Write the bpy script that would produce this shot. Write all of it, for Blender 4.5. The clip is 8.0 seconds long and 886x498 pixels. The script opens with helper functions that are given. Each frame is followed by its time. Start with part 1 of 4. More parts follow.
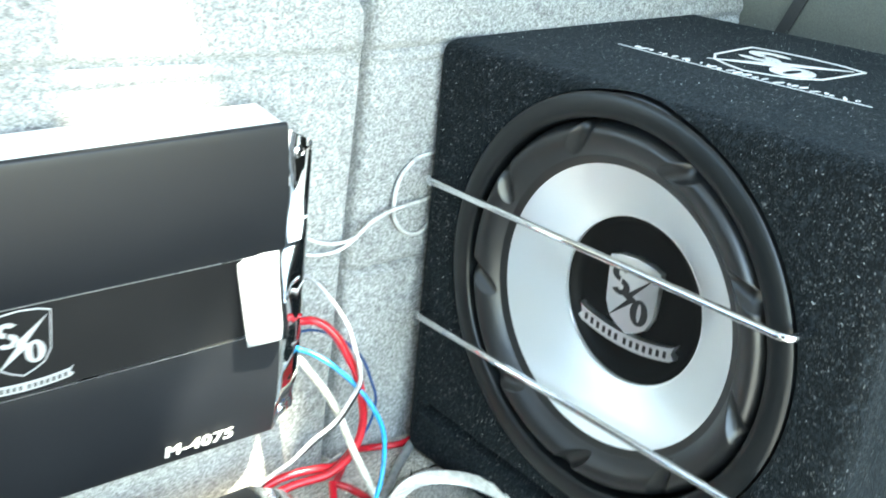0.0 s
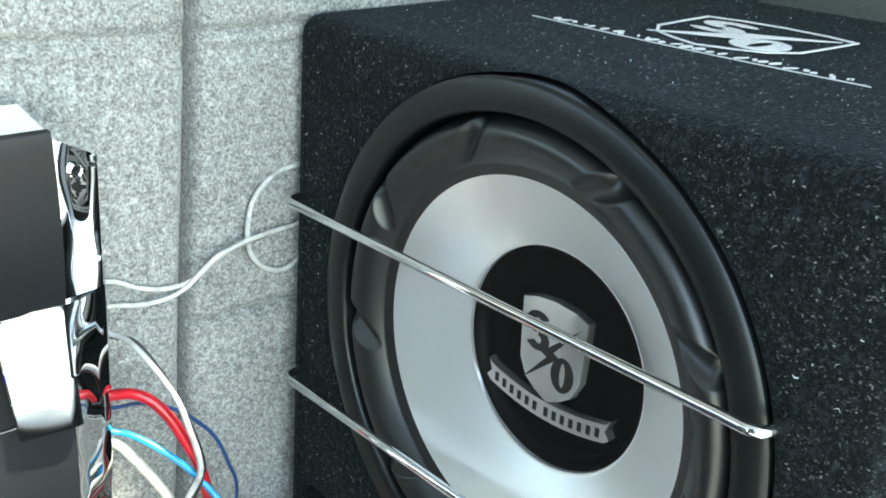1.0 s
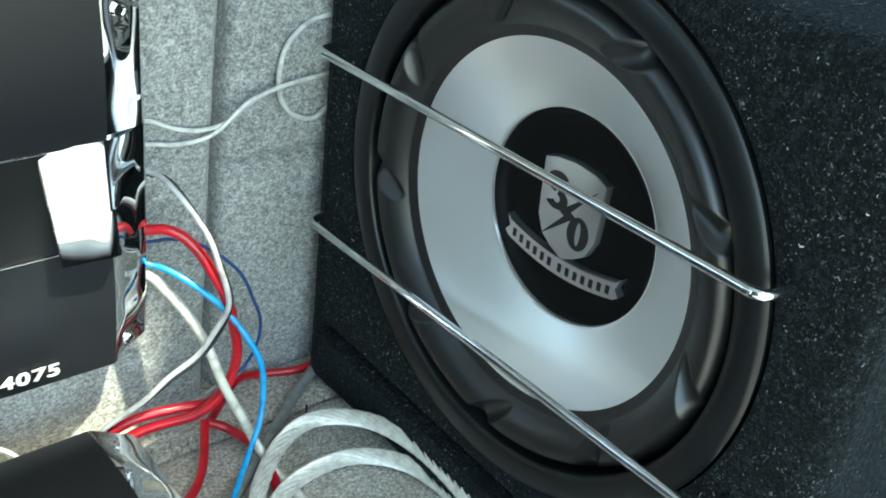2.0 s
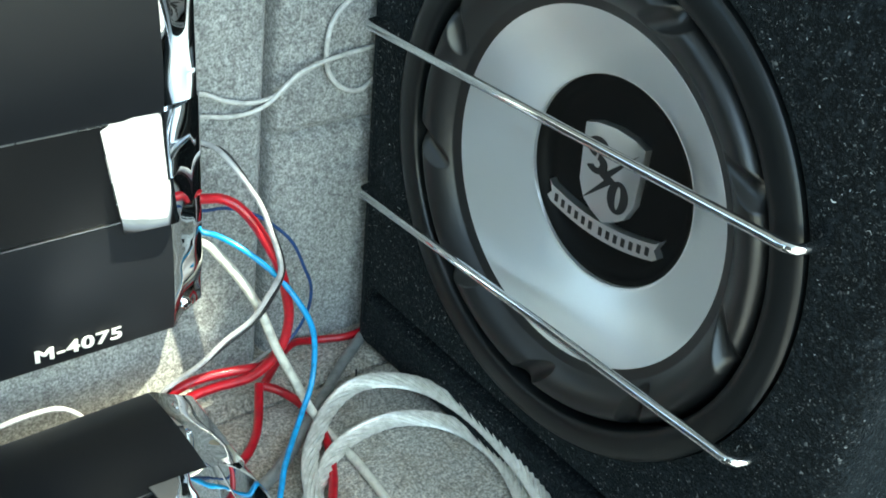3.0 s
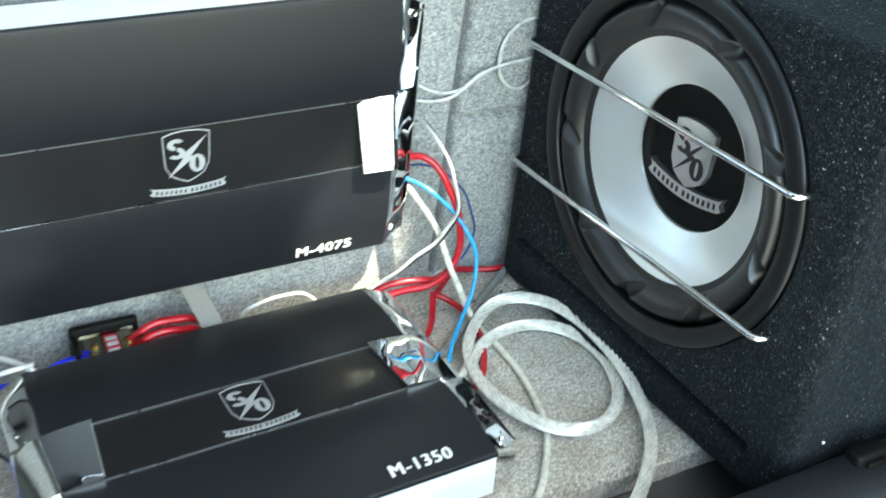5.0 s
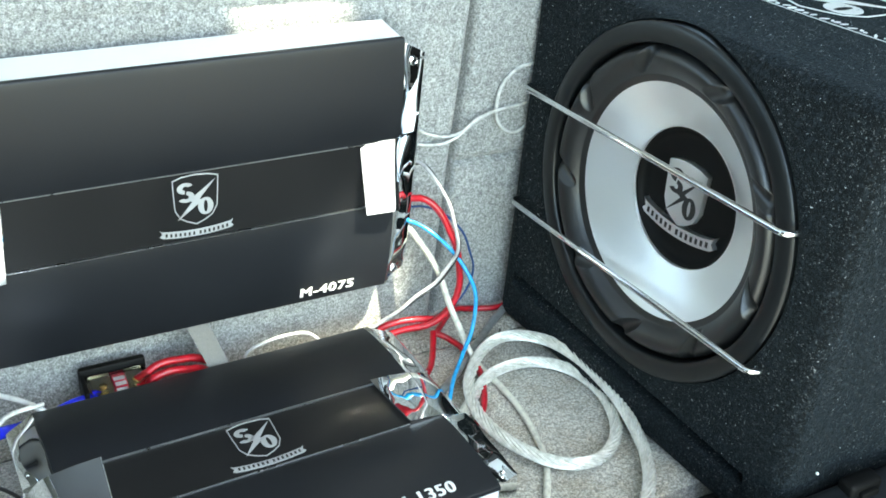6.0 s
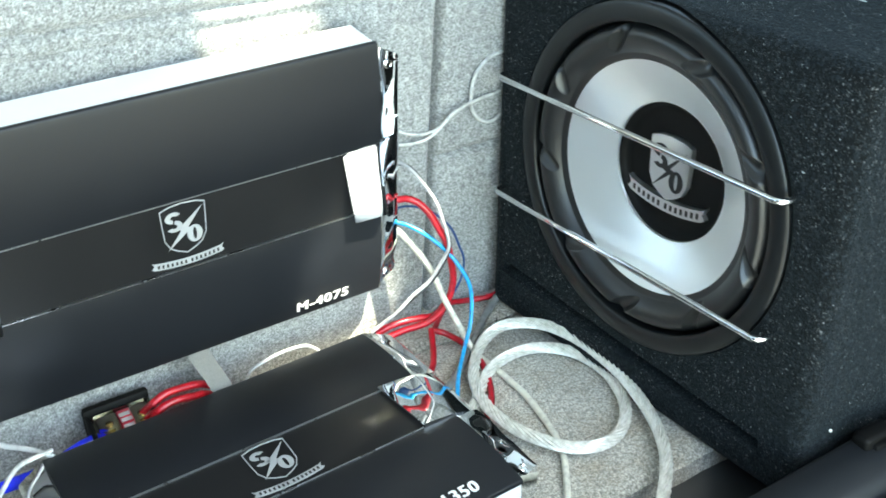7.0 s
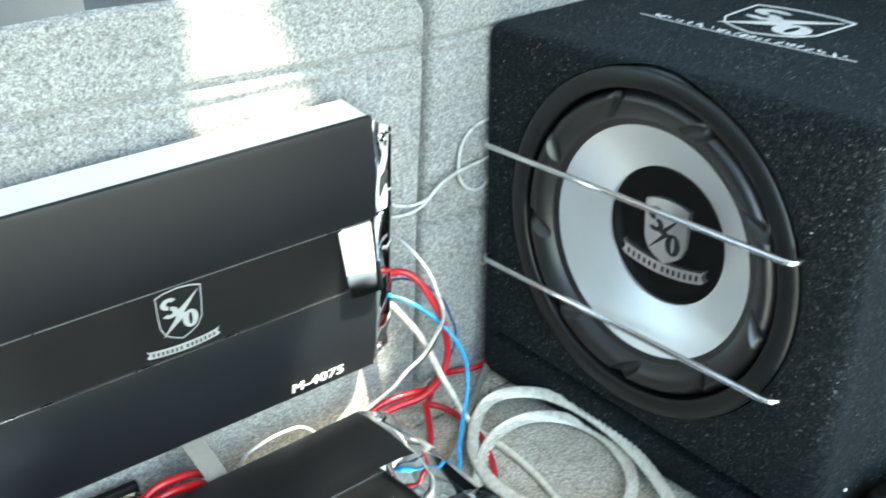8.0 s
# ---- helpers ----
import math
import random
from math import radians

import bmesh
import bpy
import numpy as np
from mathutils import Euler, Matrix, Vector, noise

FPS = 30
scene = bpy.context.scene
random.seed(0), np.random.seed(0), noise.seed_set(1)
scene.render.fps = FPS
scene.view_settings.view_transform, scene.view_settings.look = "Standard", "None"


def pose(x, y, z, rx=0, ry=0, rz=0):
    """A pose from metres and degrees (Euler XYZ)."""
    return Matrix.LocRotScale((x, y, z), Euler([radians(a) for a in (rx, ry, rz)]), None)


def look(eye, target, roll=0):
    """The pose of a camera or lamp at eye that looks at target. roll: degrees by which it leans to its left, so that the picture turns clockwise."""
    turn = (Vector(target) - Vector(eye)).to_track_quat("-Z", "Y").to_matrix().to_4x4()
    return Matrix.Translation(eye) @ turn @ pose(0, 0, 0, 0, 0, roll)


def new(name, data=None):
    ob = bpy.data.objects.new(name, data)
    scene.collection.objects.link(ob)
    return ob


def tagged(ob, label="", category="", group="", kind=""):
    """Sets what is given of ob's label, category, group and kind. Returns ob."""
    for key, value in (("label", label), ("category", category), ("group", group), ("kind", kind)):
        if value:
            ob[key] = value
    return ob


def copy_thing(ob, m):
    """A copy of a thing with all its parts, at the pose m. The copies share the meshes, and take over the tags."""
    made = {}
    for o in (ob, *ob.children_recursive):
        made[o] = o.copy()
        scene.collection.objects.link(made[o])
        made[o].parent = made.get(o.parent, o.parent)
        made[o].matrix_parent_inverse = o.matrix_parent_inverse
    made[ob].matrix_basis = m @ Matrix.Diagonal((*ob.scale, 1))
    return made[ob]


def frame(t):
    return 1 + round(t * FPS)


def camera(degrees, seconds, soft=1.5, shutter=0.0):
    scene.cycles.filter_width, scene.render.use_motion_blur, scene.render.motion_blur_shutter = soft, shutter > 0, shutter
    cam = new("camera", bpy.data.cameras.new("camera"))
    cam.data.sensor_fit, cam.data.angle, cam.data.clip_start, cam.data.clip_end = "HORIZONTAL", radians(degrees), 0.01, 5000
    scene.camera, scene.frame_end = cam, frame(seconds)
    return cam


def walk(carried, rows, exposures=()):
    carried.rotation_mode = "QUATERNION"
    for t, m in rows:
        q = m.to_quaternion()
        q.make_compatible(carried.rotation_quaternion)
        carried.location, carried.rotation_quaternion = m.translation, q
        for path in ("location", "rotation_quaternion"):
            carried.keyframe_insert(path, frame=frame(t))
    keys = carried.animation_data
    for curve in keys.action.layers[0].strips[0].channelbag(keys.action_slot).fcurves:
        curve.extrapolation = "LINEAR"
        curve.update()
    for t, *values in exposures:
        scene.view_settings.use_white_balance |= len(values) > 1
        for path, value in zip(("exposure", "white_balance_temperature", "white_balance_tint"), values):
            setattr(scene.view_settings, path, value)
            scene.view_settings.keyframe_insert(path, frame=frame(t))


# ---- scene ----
cam = camera(46.0, 8.0, soft=1.7, shutter=0.3)
PATH = [
    (0, (-0.4812, -0.6386, 0.5244), (0.5523, 0.6643, -0.1643), 3.36),
    (0.5, (-0.3524, -0.5949, 0.4885), (0.6453, 0.765, -0.1403), 4.14),
    (1, (-0.3076, -0.5337, 0.4727), (0.7445, 0.7579, -0.2092), 2.07),
    (1.5, (-0.2954, -0.5105, 0.4759), (0.7184, 0.6963, -0.3934), 4.4),
    (1.7, (-0.3069, -0.5234, 0.4798), (0.6991, 0.6692, -0.4178), 5.23),
    (2.8, (-0.3393, -0.5635, 0.4806), (0.562, 0.6976, -0.4345), 2.86),
    (3, (-0.3369, -0.5634, 0.4817), (0.57, 0.6792, -0.4529), 3.14),
    (3.5, (-0.3406, -0.5605, 0.4836), (0.4787, 0.7008, -0.5052), 2.11),
    (4, (-0.3448, -0.5634, 0.498), (0.4834, 0.7121, -0.4649), 2.67),
    (4.5, (-0.4158, -0.6532, 0.5796), (0.468, 0.6446, -0.3006), 2.56),
    (5, (-0.5068, -0.7795, 0.5847), (0.2394, 0.5672, -0.3479), 3.37),
    (5.2, (-0.5351, -0.8072, 0.5918), (0.2141, 0.5459, -0.329), 3.78),
    (6.5, (-0.5189, -0.7829, 0.5958), (0.2784, 0.5849, -0.2606), 2.0),
    (7, (-0.5412, -0.7714, 0.6093), (0.278, 0.5529, -0.2937), -1.95),
    (7.5, (-0.5663, -0.765, 0.6195), (0.4365, 0.5059, -0.1674), -5.78),
    (7.7, (-0.575, -0.7427, 0.6198), (0.4456, 0.5149, -0.1656), -0.42),
    (8, (-0.5713, -0.7258, 0.6141), (0.3651, 0.5752, -0.2049), -2.37),
]
EXPOSURES = [(0.0, 4.12, 7700, -4), (0.5, 3.78, 7850, -4), (1.0, 3.5, 8000, -4), (1.5, 3.12, 7650, -7), (3.0, 3.0, 7500, -10), (4.2, 3.04, 7500, -10), (5.0, 3.52, 7800, -5), (6.5, 3.56, 7750, -5), (7.5, 3.62, 7750, -5), (8.0, 3.53, 7750, -5)]
walk(cam, [(t, look(eye, target, roll)) for t, eye, target, roll in PATH], EXPOSURES)

# ---- world and sun ----
SUN_FROM = Vector((0.25, -0.43, 0.87)).normalized()
world = bpy.data.worlds.new("world")
scene.world = world
world.use_nodes = True
wn = world.node_tree
sky = wn.nodes.new("ShaderNodeTexSky")
sky.sky_type = "NISHITA"
sky.sun_disc = False
sky.sun_elevation = math.asin(SUN_FROM.z)
sky.sun_rotation = math.atan2(SUN_FROM.x, SUN_FROM.y)
wn.links.new(sky.outputs[0], wn.nodes["Background"].inputs[0])
wn.nodes["Background"].inputs[1].default_value = 0.15
sun = new("sun", bpy.data.lights.new("sun", "SUN"))
sun.data.energy, sun.data.angle, sun.data.color = 2.0, radians(1.4), (1.0, 0.97, 0.92)
sun.matrix_world = look(SUN_FROM * 5, (0, 0, 0))


# ---- materials ----
def material(name, colour, rough=0.5, metal=0.0):
    m = bpy.data.materials.new(name)
    m.use_nodes = True
    b = m.node_tree.nodes["Principled BSDF"]
    b.inputs["Base Color"].default_value = (*colour, 1)
    b.inputs["Roughness"].default_value = rough
    b.inputs["Metallic"].default_value = metal
    return m, m.node_tree, b


def coords(nt, scale=(1, 1, 1)):
    tc = nt.nodes.new("ShaderNodeTexCoord")
    mp = nt.nodes.new("ShaderNodeMapping")
    mp.inputs["Scale"].default_value = scale
    nt.links.new(tc.outputs["Object"], mp.inputs[0])
    return mp.outputs[0]


def noise_tex(nt, vec, scale, detail=3.0, rough=0.55):
    n = nt.nodes.new("ShaderNodeTexNoise")
    n.inputs["Scale"].default_value, n.inputs["Detail"].default_value, n.inputs["Roughness"].default_value = scale, detail, rough
    nt.links.new(vec, n.inputs["Vector"])
    return n.outputs[0]


def ramp(nt, fac, stops):
    r = nt.nodes.new("ShaderNodeValToRGB")
    while len(r.color_ramp.elements) < len(stops):
        r.color_ramp.elements.new(0.5)
    for e, (p, c) in zip(r.color_ramp.elements, stops):
        e.position, e.color = p, (*c, 1) if isinstance(c, tuple) else (c, c, c, 1)
    nt.links.new(fac, r.inputs[0])
    return r.outputs[0]


def mix(nt, kind, fac, a, b):
    x = nt.nodes.new("ShaderNodeMix")
    x.data_type, x.blend_type = "RGBA", kind
    for socket, v in ((x.inputs[0], fac), (x.inputs[6], a), (x.inputs[7], b)):
        if isinstance(v, (int, float)):
            socket.default_value = v
        elif isinstance(v, tuple):
            socket.default_value = (*v, 1)
        else:
            nt.links.new(v, socket)
    return x.outputs[2]


def bump(nt, bsdf, height, strength, distance):
    b = nt.nodes.new("ShaderNodeBump")
    b.inputs["Strength"].default_value, b.inputs["Distance"].default_value = strength, distance
    nt.links.new(height, b.inputs["Height"])
    nt.links.new(b.outputs[0], bsdf.inputs["Normal"])


def grey_carpet(name, dark, light, scale=900, stain=None):
    m, nt, b = material(name, (0.3, 0.3, 0.29), 0.95)
    v = coords(nt)
    fine = noise_tex(nt, v, scale, 2.0, 0.6)
    mid = noise_tex(nt, v, 300, 3.0, 0.6)
    big = noise_tex(nt, v, 14, 3.0, 0.6)
    streak = noise_tex(nt, coords(nt, (150, 150, 210)), 1.0, 3.0, 0.6)
    c = ramp(nt, fine, [(0.33, dark), (0.66, light)])
    c = mix(nt, "MULTIPLY", 0.6, c, ramp(nt, mid, [(0.38, 0.36), (0.6, 1.0)]))
    c = mix(nt, "MULTIPLY", 0.45, c, ramp(nt, big, [(0.3, 0.62), (0.7, 1.0)]))
    c = mix(nt, "MULTIPLY", 0.4, c, ramp(nt, streak, [(0.32, 0.35), (0.58, 1.0)]))
    if stain:
        brown = noise_tex(nt, v, 24, 4.0, 0.65)
        c = mix(nt, "MIX", ramp(nt, brown, [(0.46, 0.0), (0.68, 0.55)]), c, mix(nt, "MULTIPLY", 1.0, c, stain))
    nt.links.new(c, b.inputs["Base Color"])
    b.inputs["Sheen Weight"].default_value = 0.25
    b.inputs["Sheen Roughness"].default_value = 0.6
    bump(nt, b, mix(nt, "MIX", 0.5, fine, mid), 0.8, 0.0018)
    return m


WALL_CARPET = grey_carpet("grey_felt_carpet", (0.22, 0.225, 0.22), (0.64, 0.645, 0.63), 640)
FLOOR_CARPET = grey_carpet("floor_carpet", (0.3, 0.285, 0.245), (0.92, 0.88, 0.77), 620, (0.6, 0.47, 0.32))


def black_carpet():
    m, nt, b = material("black_speaker_carpet", (0.012, 0.013, 0.015), 0.9)
    v = coords(nt)
    fine = noise_tex(nt, v, 620, 3.0, 0.65)
    big = noise_tex(nt, v, 22, 3.0, 0.6)
    c = ramp(nt, fine, [(0.35, (0.0013, 0.0017, 0.0020)), (0.6, (0.0052, 0.0068, 0.0078)), (0.76, (0.042, 0.052, 0.056))])
    warp = nt.nodes.new("ShaderNodeTexNoise")
    warp.inputs["Scale"].default_value = 240
    nt.links.new(v, warp.inputs["Vector"])
    clump = noise_tex(nt, v, 260, 3.0, 0.6)
    c = mix(nt, "ADD", 1.0, c, ramp(nt, clump, [(0.5, (0.0, 0.0, 0.0)), (0.72, (0.013, 0.017, 0.02))]))
    bent = mix(nt, "LINEAR_LIGHT", 0.004, v, warp.outputs["Color"])
    for scale, low, light in ((420, 0.76, 0.34), (800, 0.62, 0.26)):
        flecks = nt.nodes.new("ShaderNodeTexVoronoi")
        flecks.inputs["Scale"].default_value = scale
        nt.links.new(bent, flecks.inputs["Vector"])
        near = ramp(nt, flecks.outputs["Distance"], [(0.1, 1.0), (0.36, 0.0)])
        chosen = nt.nodes.new("ShaderNodeSeparateColor")
        nt.links.new(flecks.outputs["Color"], chosen.inputs[0])
        f = mix(nt, "MULTIPLY", 1.0, near, ramp(nt, chosen.outputs[0], [(low, 0.0), (1.0, 1.0)]))
        f = mix(nt, "MULTIPLY", 0.8, f, ramp(nt, big, [(0.4, 0.15), (0.62, 1.0)]))
        c = mix(nt, "MIX", f, c, (light, light * 1.05, light * 1.05))
    nt.links.new(c, b.inputs["Base Color"])
    b.inputs["Sheen Weight"].default_value = 0.044
    b.inputs["Sheen Tint"].default_value = (0.6, 0.85, 1.0, 1)
    b.inputs["Sheen Roughness"].default_value = 0.5
    b.inputs["Specular IOR Level"].default_value = 0.12
    bump(nt, b, fine, 1.0, 0.002)
    return m


BLACK_CARPET = black_carpet()


def satin_black(name, colour, rough):
    m, nt, b = material(name, colour, rough)
    v = coords(nt)
    grain = noise_tex(nt, v, 2200, 2.0, 0.6)
    smudge = noise_tex(nt, v, 9, 4.0, 0.6)
    nt.links.new(ramp(nt, smudge, [(0.3, rough - 0.06), (0.7, rough + 0.09)]), b.inputs["Roughness"])
    nt.links.new(mix(nt, "MULTIPLY", 0.5, (*colour,), ramp(nt, smudge, [(0.3, 0.7), (0.7, 1.0)])), b.inputs["Base Color"])
    b.inputs["Specular IOR Level"].default_value = 0.32
    bump(nt, b, grain, 0.12, 0.0004)
    return m


AMP_BLACK = satin_black("black_anodised_aluminium", (0.0102, 0.0117, 0.0150), 0.4)
BAND_BLACK = satin_black("black_centre_band", (0.0108, 0.0108, 0.0118), 0.36)


def bare_metal(name, colour, rough, wave=0.0, wave_scale=30, grain=0.0, metal=1.0):
    m, nt, b = material(name, colour, rough, metal)
    v = coords(nt)
    patch = noise_tex(nt, v, 60, 3.0, 0.6)
    nt.links.new(ramp(nt, patch, [(0.3, max(0.01, rough * 0.75)), (0.75, rough * 1.35)]), b.inputs["Roughness"])
    if wave:
        bump(nt, b, noise_tex(nt, v, wave_scale, 1.5, 0.5), wave, 0.006)
    elif grain:
        bump(nt, b, noise_tex(nt, v, 1500, 2.0, 0.5), grain, 0.0004)
    return m


CHROME = bare_metal("polished_chrome", (0.86, 0.87, 0.88), 0.03)
WAVY_CHROME = bare_metal("wavy_chrome_plate", (0.84, 0.85, 0.86), 0.015, 0.1, 24)
PLATE_CHROME = bare_metal("flat_chrome_plate", (0.86, 0.87, 0.88), 0.02, 0.05, 18)
SIDE_ALUMINIUM = bare_metal("satin_aluminium_side", (0.88, 0.89, 0.89), 0.45, 0.0, 30, 0.15, 0.12)
BRASS = bare_metal("gold_plated_screw", (0.85, 0.62, 0.25), 0.2)
DULL_BRASS = bare_metal("dull_brass", (0.32, 0.3, 0.2), 0.35)
BAR_CHROME = bare_metal("guard_bar_chrome", (0.8, 0.82, 0.84), 0.06)
STEEL = bare_metal("zinc_steel", (0.62, 0.63, 0.64), 0.3)


def spun_aluminium():
    m, nt, b = material("spun_aluminium", (0.93, 0.945, 0.955), 0.34, 0.8)
    tangent = nt.nodes.new("ShaderNodeTangent")
    tangent.direction_type, tangent.axis = "RADIAL", "Z"
    nt.links.new(tangent.outputs[0], b.inputs["Tangent"])
    b.inputs["Anisotropic"].default_value = 0.9
    tc = nt.nodes.new("ShaderNodeTexCoord")
    length = nt.nodes.new("ShaderNodeVectorMath")
    length.operation = "LENGTH"
    nt.links.new(tc.outputs["Object"], length.inputs[0])
    rings = nt.nodes.new("ShaderNodeTexNoise")
    rings.noise_dimensions = "1D"
    rings.inputs["Scale"].default_value, rings.inputs["Detail"].default_value = 1500, 2.0
    nt.links.new(length.outputs["Value"], rings.inputs["W"])
    bump(nt, b, rings.outputs[0], 0.07, 0.0004)
    return m


SPUN = spun_aluminium()


def rubber(name, colour, rough):
    m, nt, b = material(name, colour, rough)
    v = coords(nt)
    dust = noise_tex(nt, v, 45, 4.0, 0.6)
    nt.links.new(mix(nt, "MIX", ramp(nt, dust, [(0.6, 0.0), (0.95, 0.04)]), colour, (0.09, 0.092, 0.095)), b.inputs["Base Color"])
    nt.links.new(ramp(nt, dust, [(0.3, rough - 0.02), (0.75, rough + 0.05)]), b.inputs["Roughness"])
    bump(nt, b, noise_tex(nt, v, 1200, 2.0, 0.5), 0.08, 0.0004)
    return m


RUBBER = rubber("black_butyl_rubber", (0.008, 0.009, 0.010), 0.36)
RUBBER.node_tree.nodes["Principled BSDF"].inputs["Specular IOR Level"].default_value = 0.8
GASKET = rubber("black_gasket_rubber", (0.007, 0.0085, 0.0095), 0.34)
GASKET.node_tree.nodes["Principled BSDF"].inputs["Specular IOR Level"].default_value = 0.42
CAP_BLACK = rubber("matt_black_cap", (0.004, 0.004, 0.004), 0.55)
CAP_BLACK.node_tree.nodes["Principled BSDF"].inputs["Specular IOR Level"].default_value = 0.15
DARK_PLASTIC = rubber("dark_grey_plastic", (0.010, 0.012, 0.015), 0.5)
TUB_GREY = rubber("dull_grey_plastic", (0.05, 0.05, 0.048), 0.5)
BLACK_PLASTIC = rubber("black_plastic", (0.01, 0.01, 0.011), 0.4)


def cable(name, colour, rough=0.32, coat=0.3):
    m, nt, b = material(name, colour, rough)
    v = coords(nt)
    grime = noise_tex(nt, v, 120, 3.0, 0.6)
    dark = tuple(c * 0.62 for c in colour)
    nt.links.new(ramp(nt, grime, [(0.3, dark), (0.55, colour)]), b.inputs["Base Color"])
    b.inputs["Coat Weight"].default_value = coat
    b.inputs["Coat Roughness"].default_value = 0.15
    return m


RED_WIRE = cable("red_cable_jacket", (0.5, 0.005, 0.018))
BLUE_WIRE = cable("blue_cable_jacket", (0.003, 0.33, 0.70))
NAVY_WIRE = cable("dark_blue_jacket", (0.012, 0.06, 0.2))
DEEP_BLUE = cable("deep_blue_clear_jacket", (0.008, 0.03, 0.85), 0.2, 0.6)
WHITE_WIRE = cable("white_wire_jacket", (0.66, 0.66, 0.64))
PEARL_WIRE = cable("pearl_grey_wire_jacket", (0.45, 0.45, 0.46))
BEIGE_WIRE = cable("ivory_cable_jacket", (0.72, 0.7, 0.6), 0.45, 0.1)
BLACK_WIRE = cable("black_wire_jacket", (0.012, 0.012, 0.013))
SLEEVE = cable("grey_sleeve", (0.27, 0.28, 0.27), 0.4, 0.2)
SILVER_WIRE, _nt, _b = material("silver_stranded_cable", (0.72, 0.71, 0.66), 0.28, 0.35)
_b.inputs["Coat Weight"].default_value, _b.inputs["Coat Roughness"].default_value = 0.5, 0.12
nt_n = noise_tex(_nt, coords(_nt), 160, 3.0, 0.6)
_nt.links.new(ramp(_nt, nt_n, [(0.3, (0.66, 0.64, 0.56)), (0.6, (0.93, 0.91, 0.84))]), _b.inputs["Base Color"])
SILVER_PRINT = bare_metal("silver_print", (0.5, 0.51, 0.52), 0.4, metal=0.3)
WHITE_PRINT, _, _ = material("white_print", (0.78, 0.78, 0.77), 0.5)
BADGE_SILVER = bare_metal("satin_silver_badge", (0.72, 0.73, 0.74), 0.38, 0.0, 30, 0.1)
BADGE_DARK, _, _ = material("dark_badge_mark", (0.012, 0.012, 0.013), 0.45)


def cloth(name, colour, scale=500):
    m, nt, b = material(name, colour, 0.9)
    v = coords(nt)
    n = noise_tex(nt, v, scale, 3.0, 0.6)
    big = noise_tex(nt, v, 7, 3.0, 0.5)
    c = ramp(nt, n, [(0.3, tuple(x * 0.75 for x in colour)), (0.7, tuple(min(1, x * 1.15) for x in colour))])
    nt.links.new(mix(nt, "MULTIPLY", 0.3, c, ramp(nt, big, [(0.3, 0.7), (0.7, 1.0)])), b.inputs["Base Color"])
    bump(nt, b, n, 0.3, 0.001)
    return m


GREY_CLOTH = cloth("grey_seat_cloth", (0.27, 0.27, 0.265))
TRIM_GREY = cloth("grey_trim_panel", (0.12, 0.125, 0.11), 900)
HEADLINER = cloth("pale_headliner", (0.62, 0.63, 0.62))
# pale underside of the unseen tailgate, to bounce light into the boot
GATE_TRIM = cloth("pale_grey_gate_trim", (0.46, 0.52, 0.57), 300)
STRAP_GREY = cloth("grey_webbing", (0.24, 0.23, 0.215), 1200)
BELT_DARK = cloth("dark_belt_webbing", (0.035, 0.036, 0.036), 1200)
BUMPER_PAINT, _, _ = material("pale_silver_paint", (0.62, 0.63, 0.64), 0.3)
CONCRETE = cloth("grey_concrete", (0.23, 0.228, 0.22), 60)
RED_LABEL, _, _ = material("red_label", (0.72, 0.03, 0.07), 0.45)
LINT, _lt, _lb = material("pale_lint", (0.36, 0.41, 0.43), 0.7)
_geo = _lt.nodes.new("ShaderNodeNewGeometry")
_lt.links.new(ramp(_lt, _geo.outputs["Random Per Island"], [(0.0, (0.04, 0.05, 0.053)), (0.7, (0.13, 0.16, 0.17)), (1.0, (0.6, 0.66, 0.67))]), _lb.inputs["Base Color"])
CLEAR, _, _cb = material("clear_plastic", (1, 1, 1), 0.06)
_cb.inputs["Transmission Weight"].default_value, _cb.inputs["IOR"].default_value = 1.0, 1.45


# ---- mesh helpers ----
def part(name, bm, mat, parent=None, label="", m=None, smooth=True, angle=40):
    bmesh.ops.recalc_face_normals(bm, faces=bm.faces[:])
    if smooth:
        limit = radians(angle)
        for f in bm.faces:
            f.smooth = True
        for e in bm.edges:
            if len(e.link_faces) == 2 and e.calc_face_angle(0) > limit:
                e.smooth = False
    me = bpy.data.meshes.new(name)
    bm.to_mesh(me)
    bm.free()
    me.materials.append(mat)
    ob = new(name, me)
    if parent:
        ob.parent = parent
    if m is not None:
        ob.matrix_basis = m
    if label:
        ob["label"] = label
    return ob


def empty(name, m=None):
    ob = new(name)
    ob.empty_display_size = 0.02
    if m is not None:
        ob.matrix_basis = m
    return ob


def block(x0, x1, y0, y1, z0, z1, bevel=0.0, segments=2, bm=None):
    bm = bm or bmesh.new()
    made = bmesh.ops.create_cube(bm, size=1.0)["verts"]
    for v in made:
        v.co = Vector(((x0 + x1) / 2 + v.co.x * (x1 - x0), (y0 + y1) / 2 + v.co.y * (y1 - y0), (z0 + z1) / 2 + v.co.z * (z1 - z0)))
    if bevel:
        edges = list({e for v in made for e in v.link_edges})
        bmesh.ops.bevel(bm, geom=edges, offset=bevel, segments=segments, profile=0.5, affect="EDGES")
    return bm


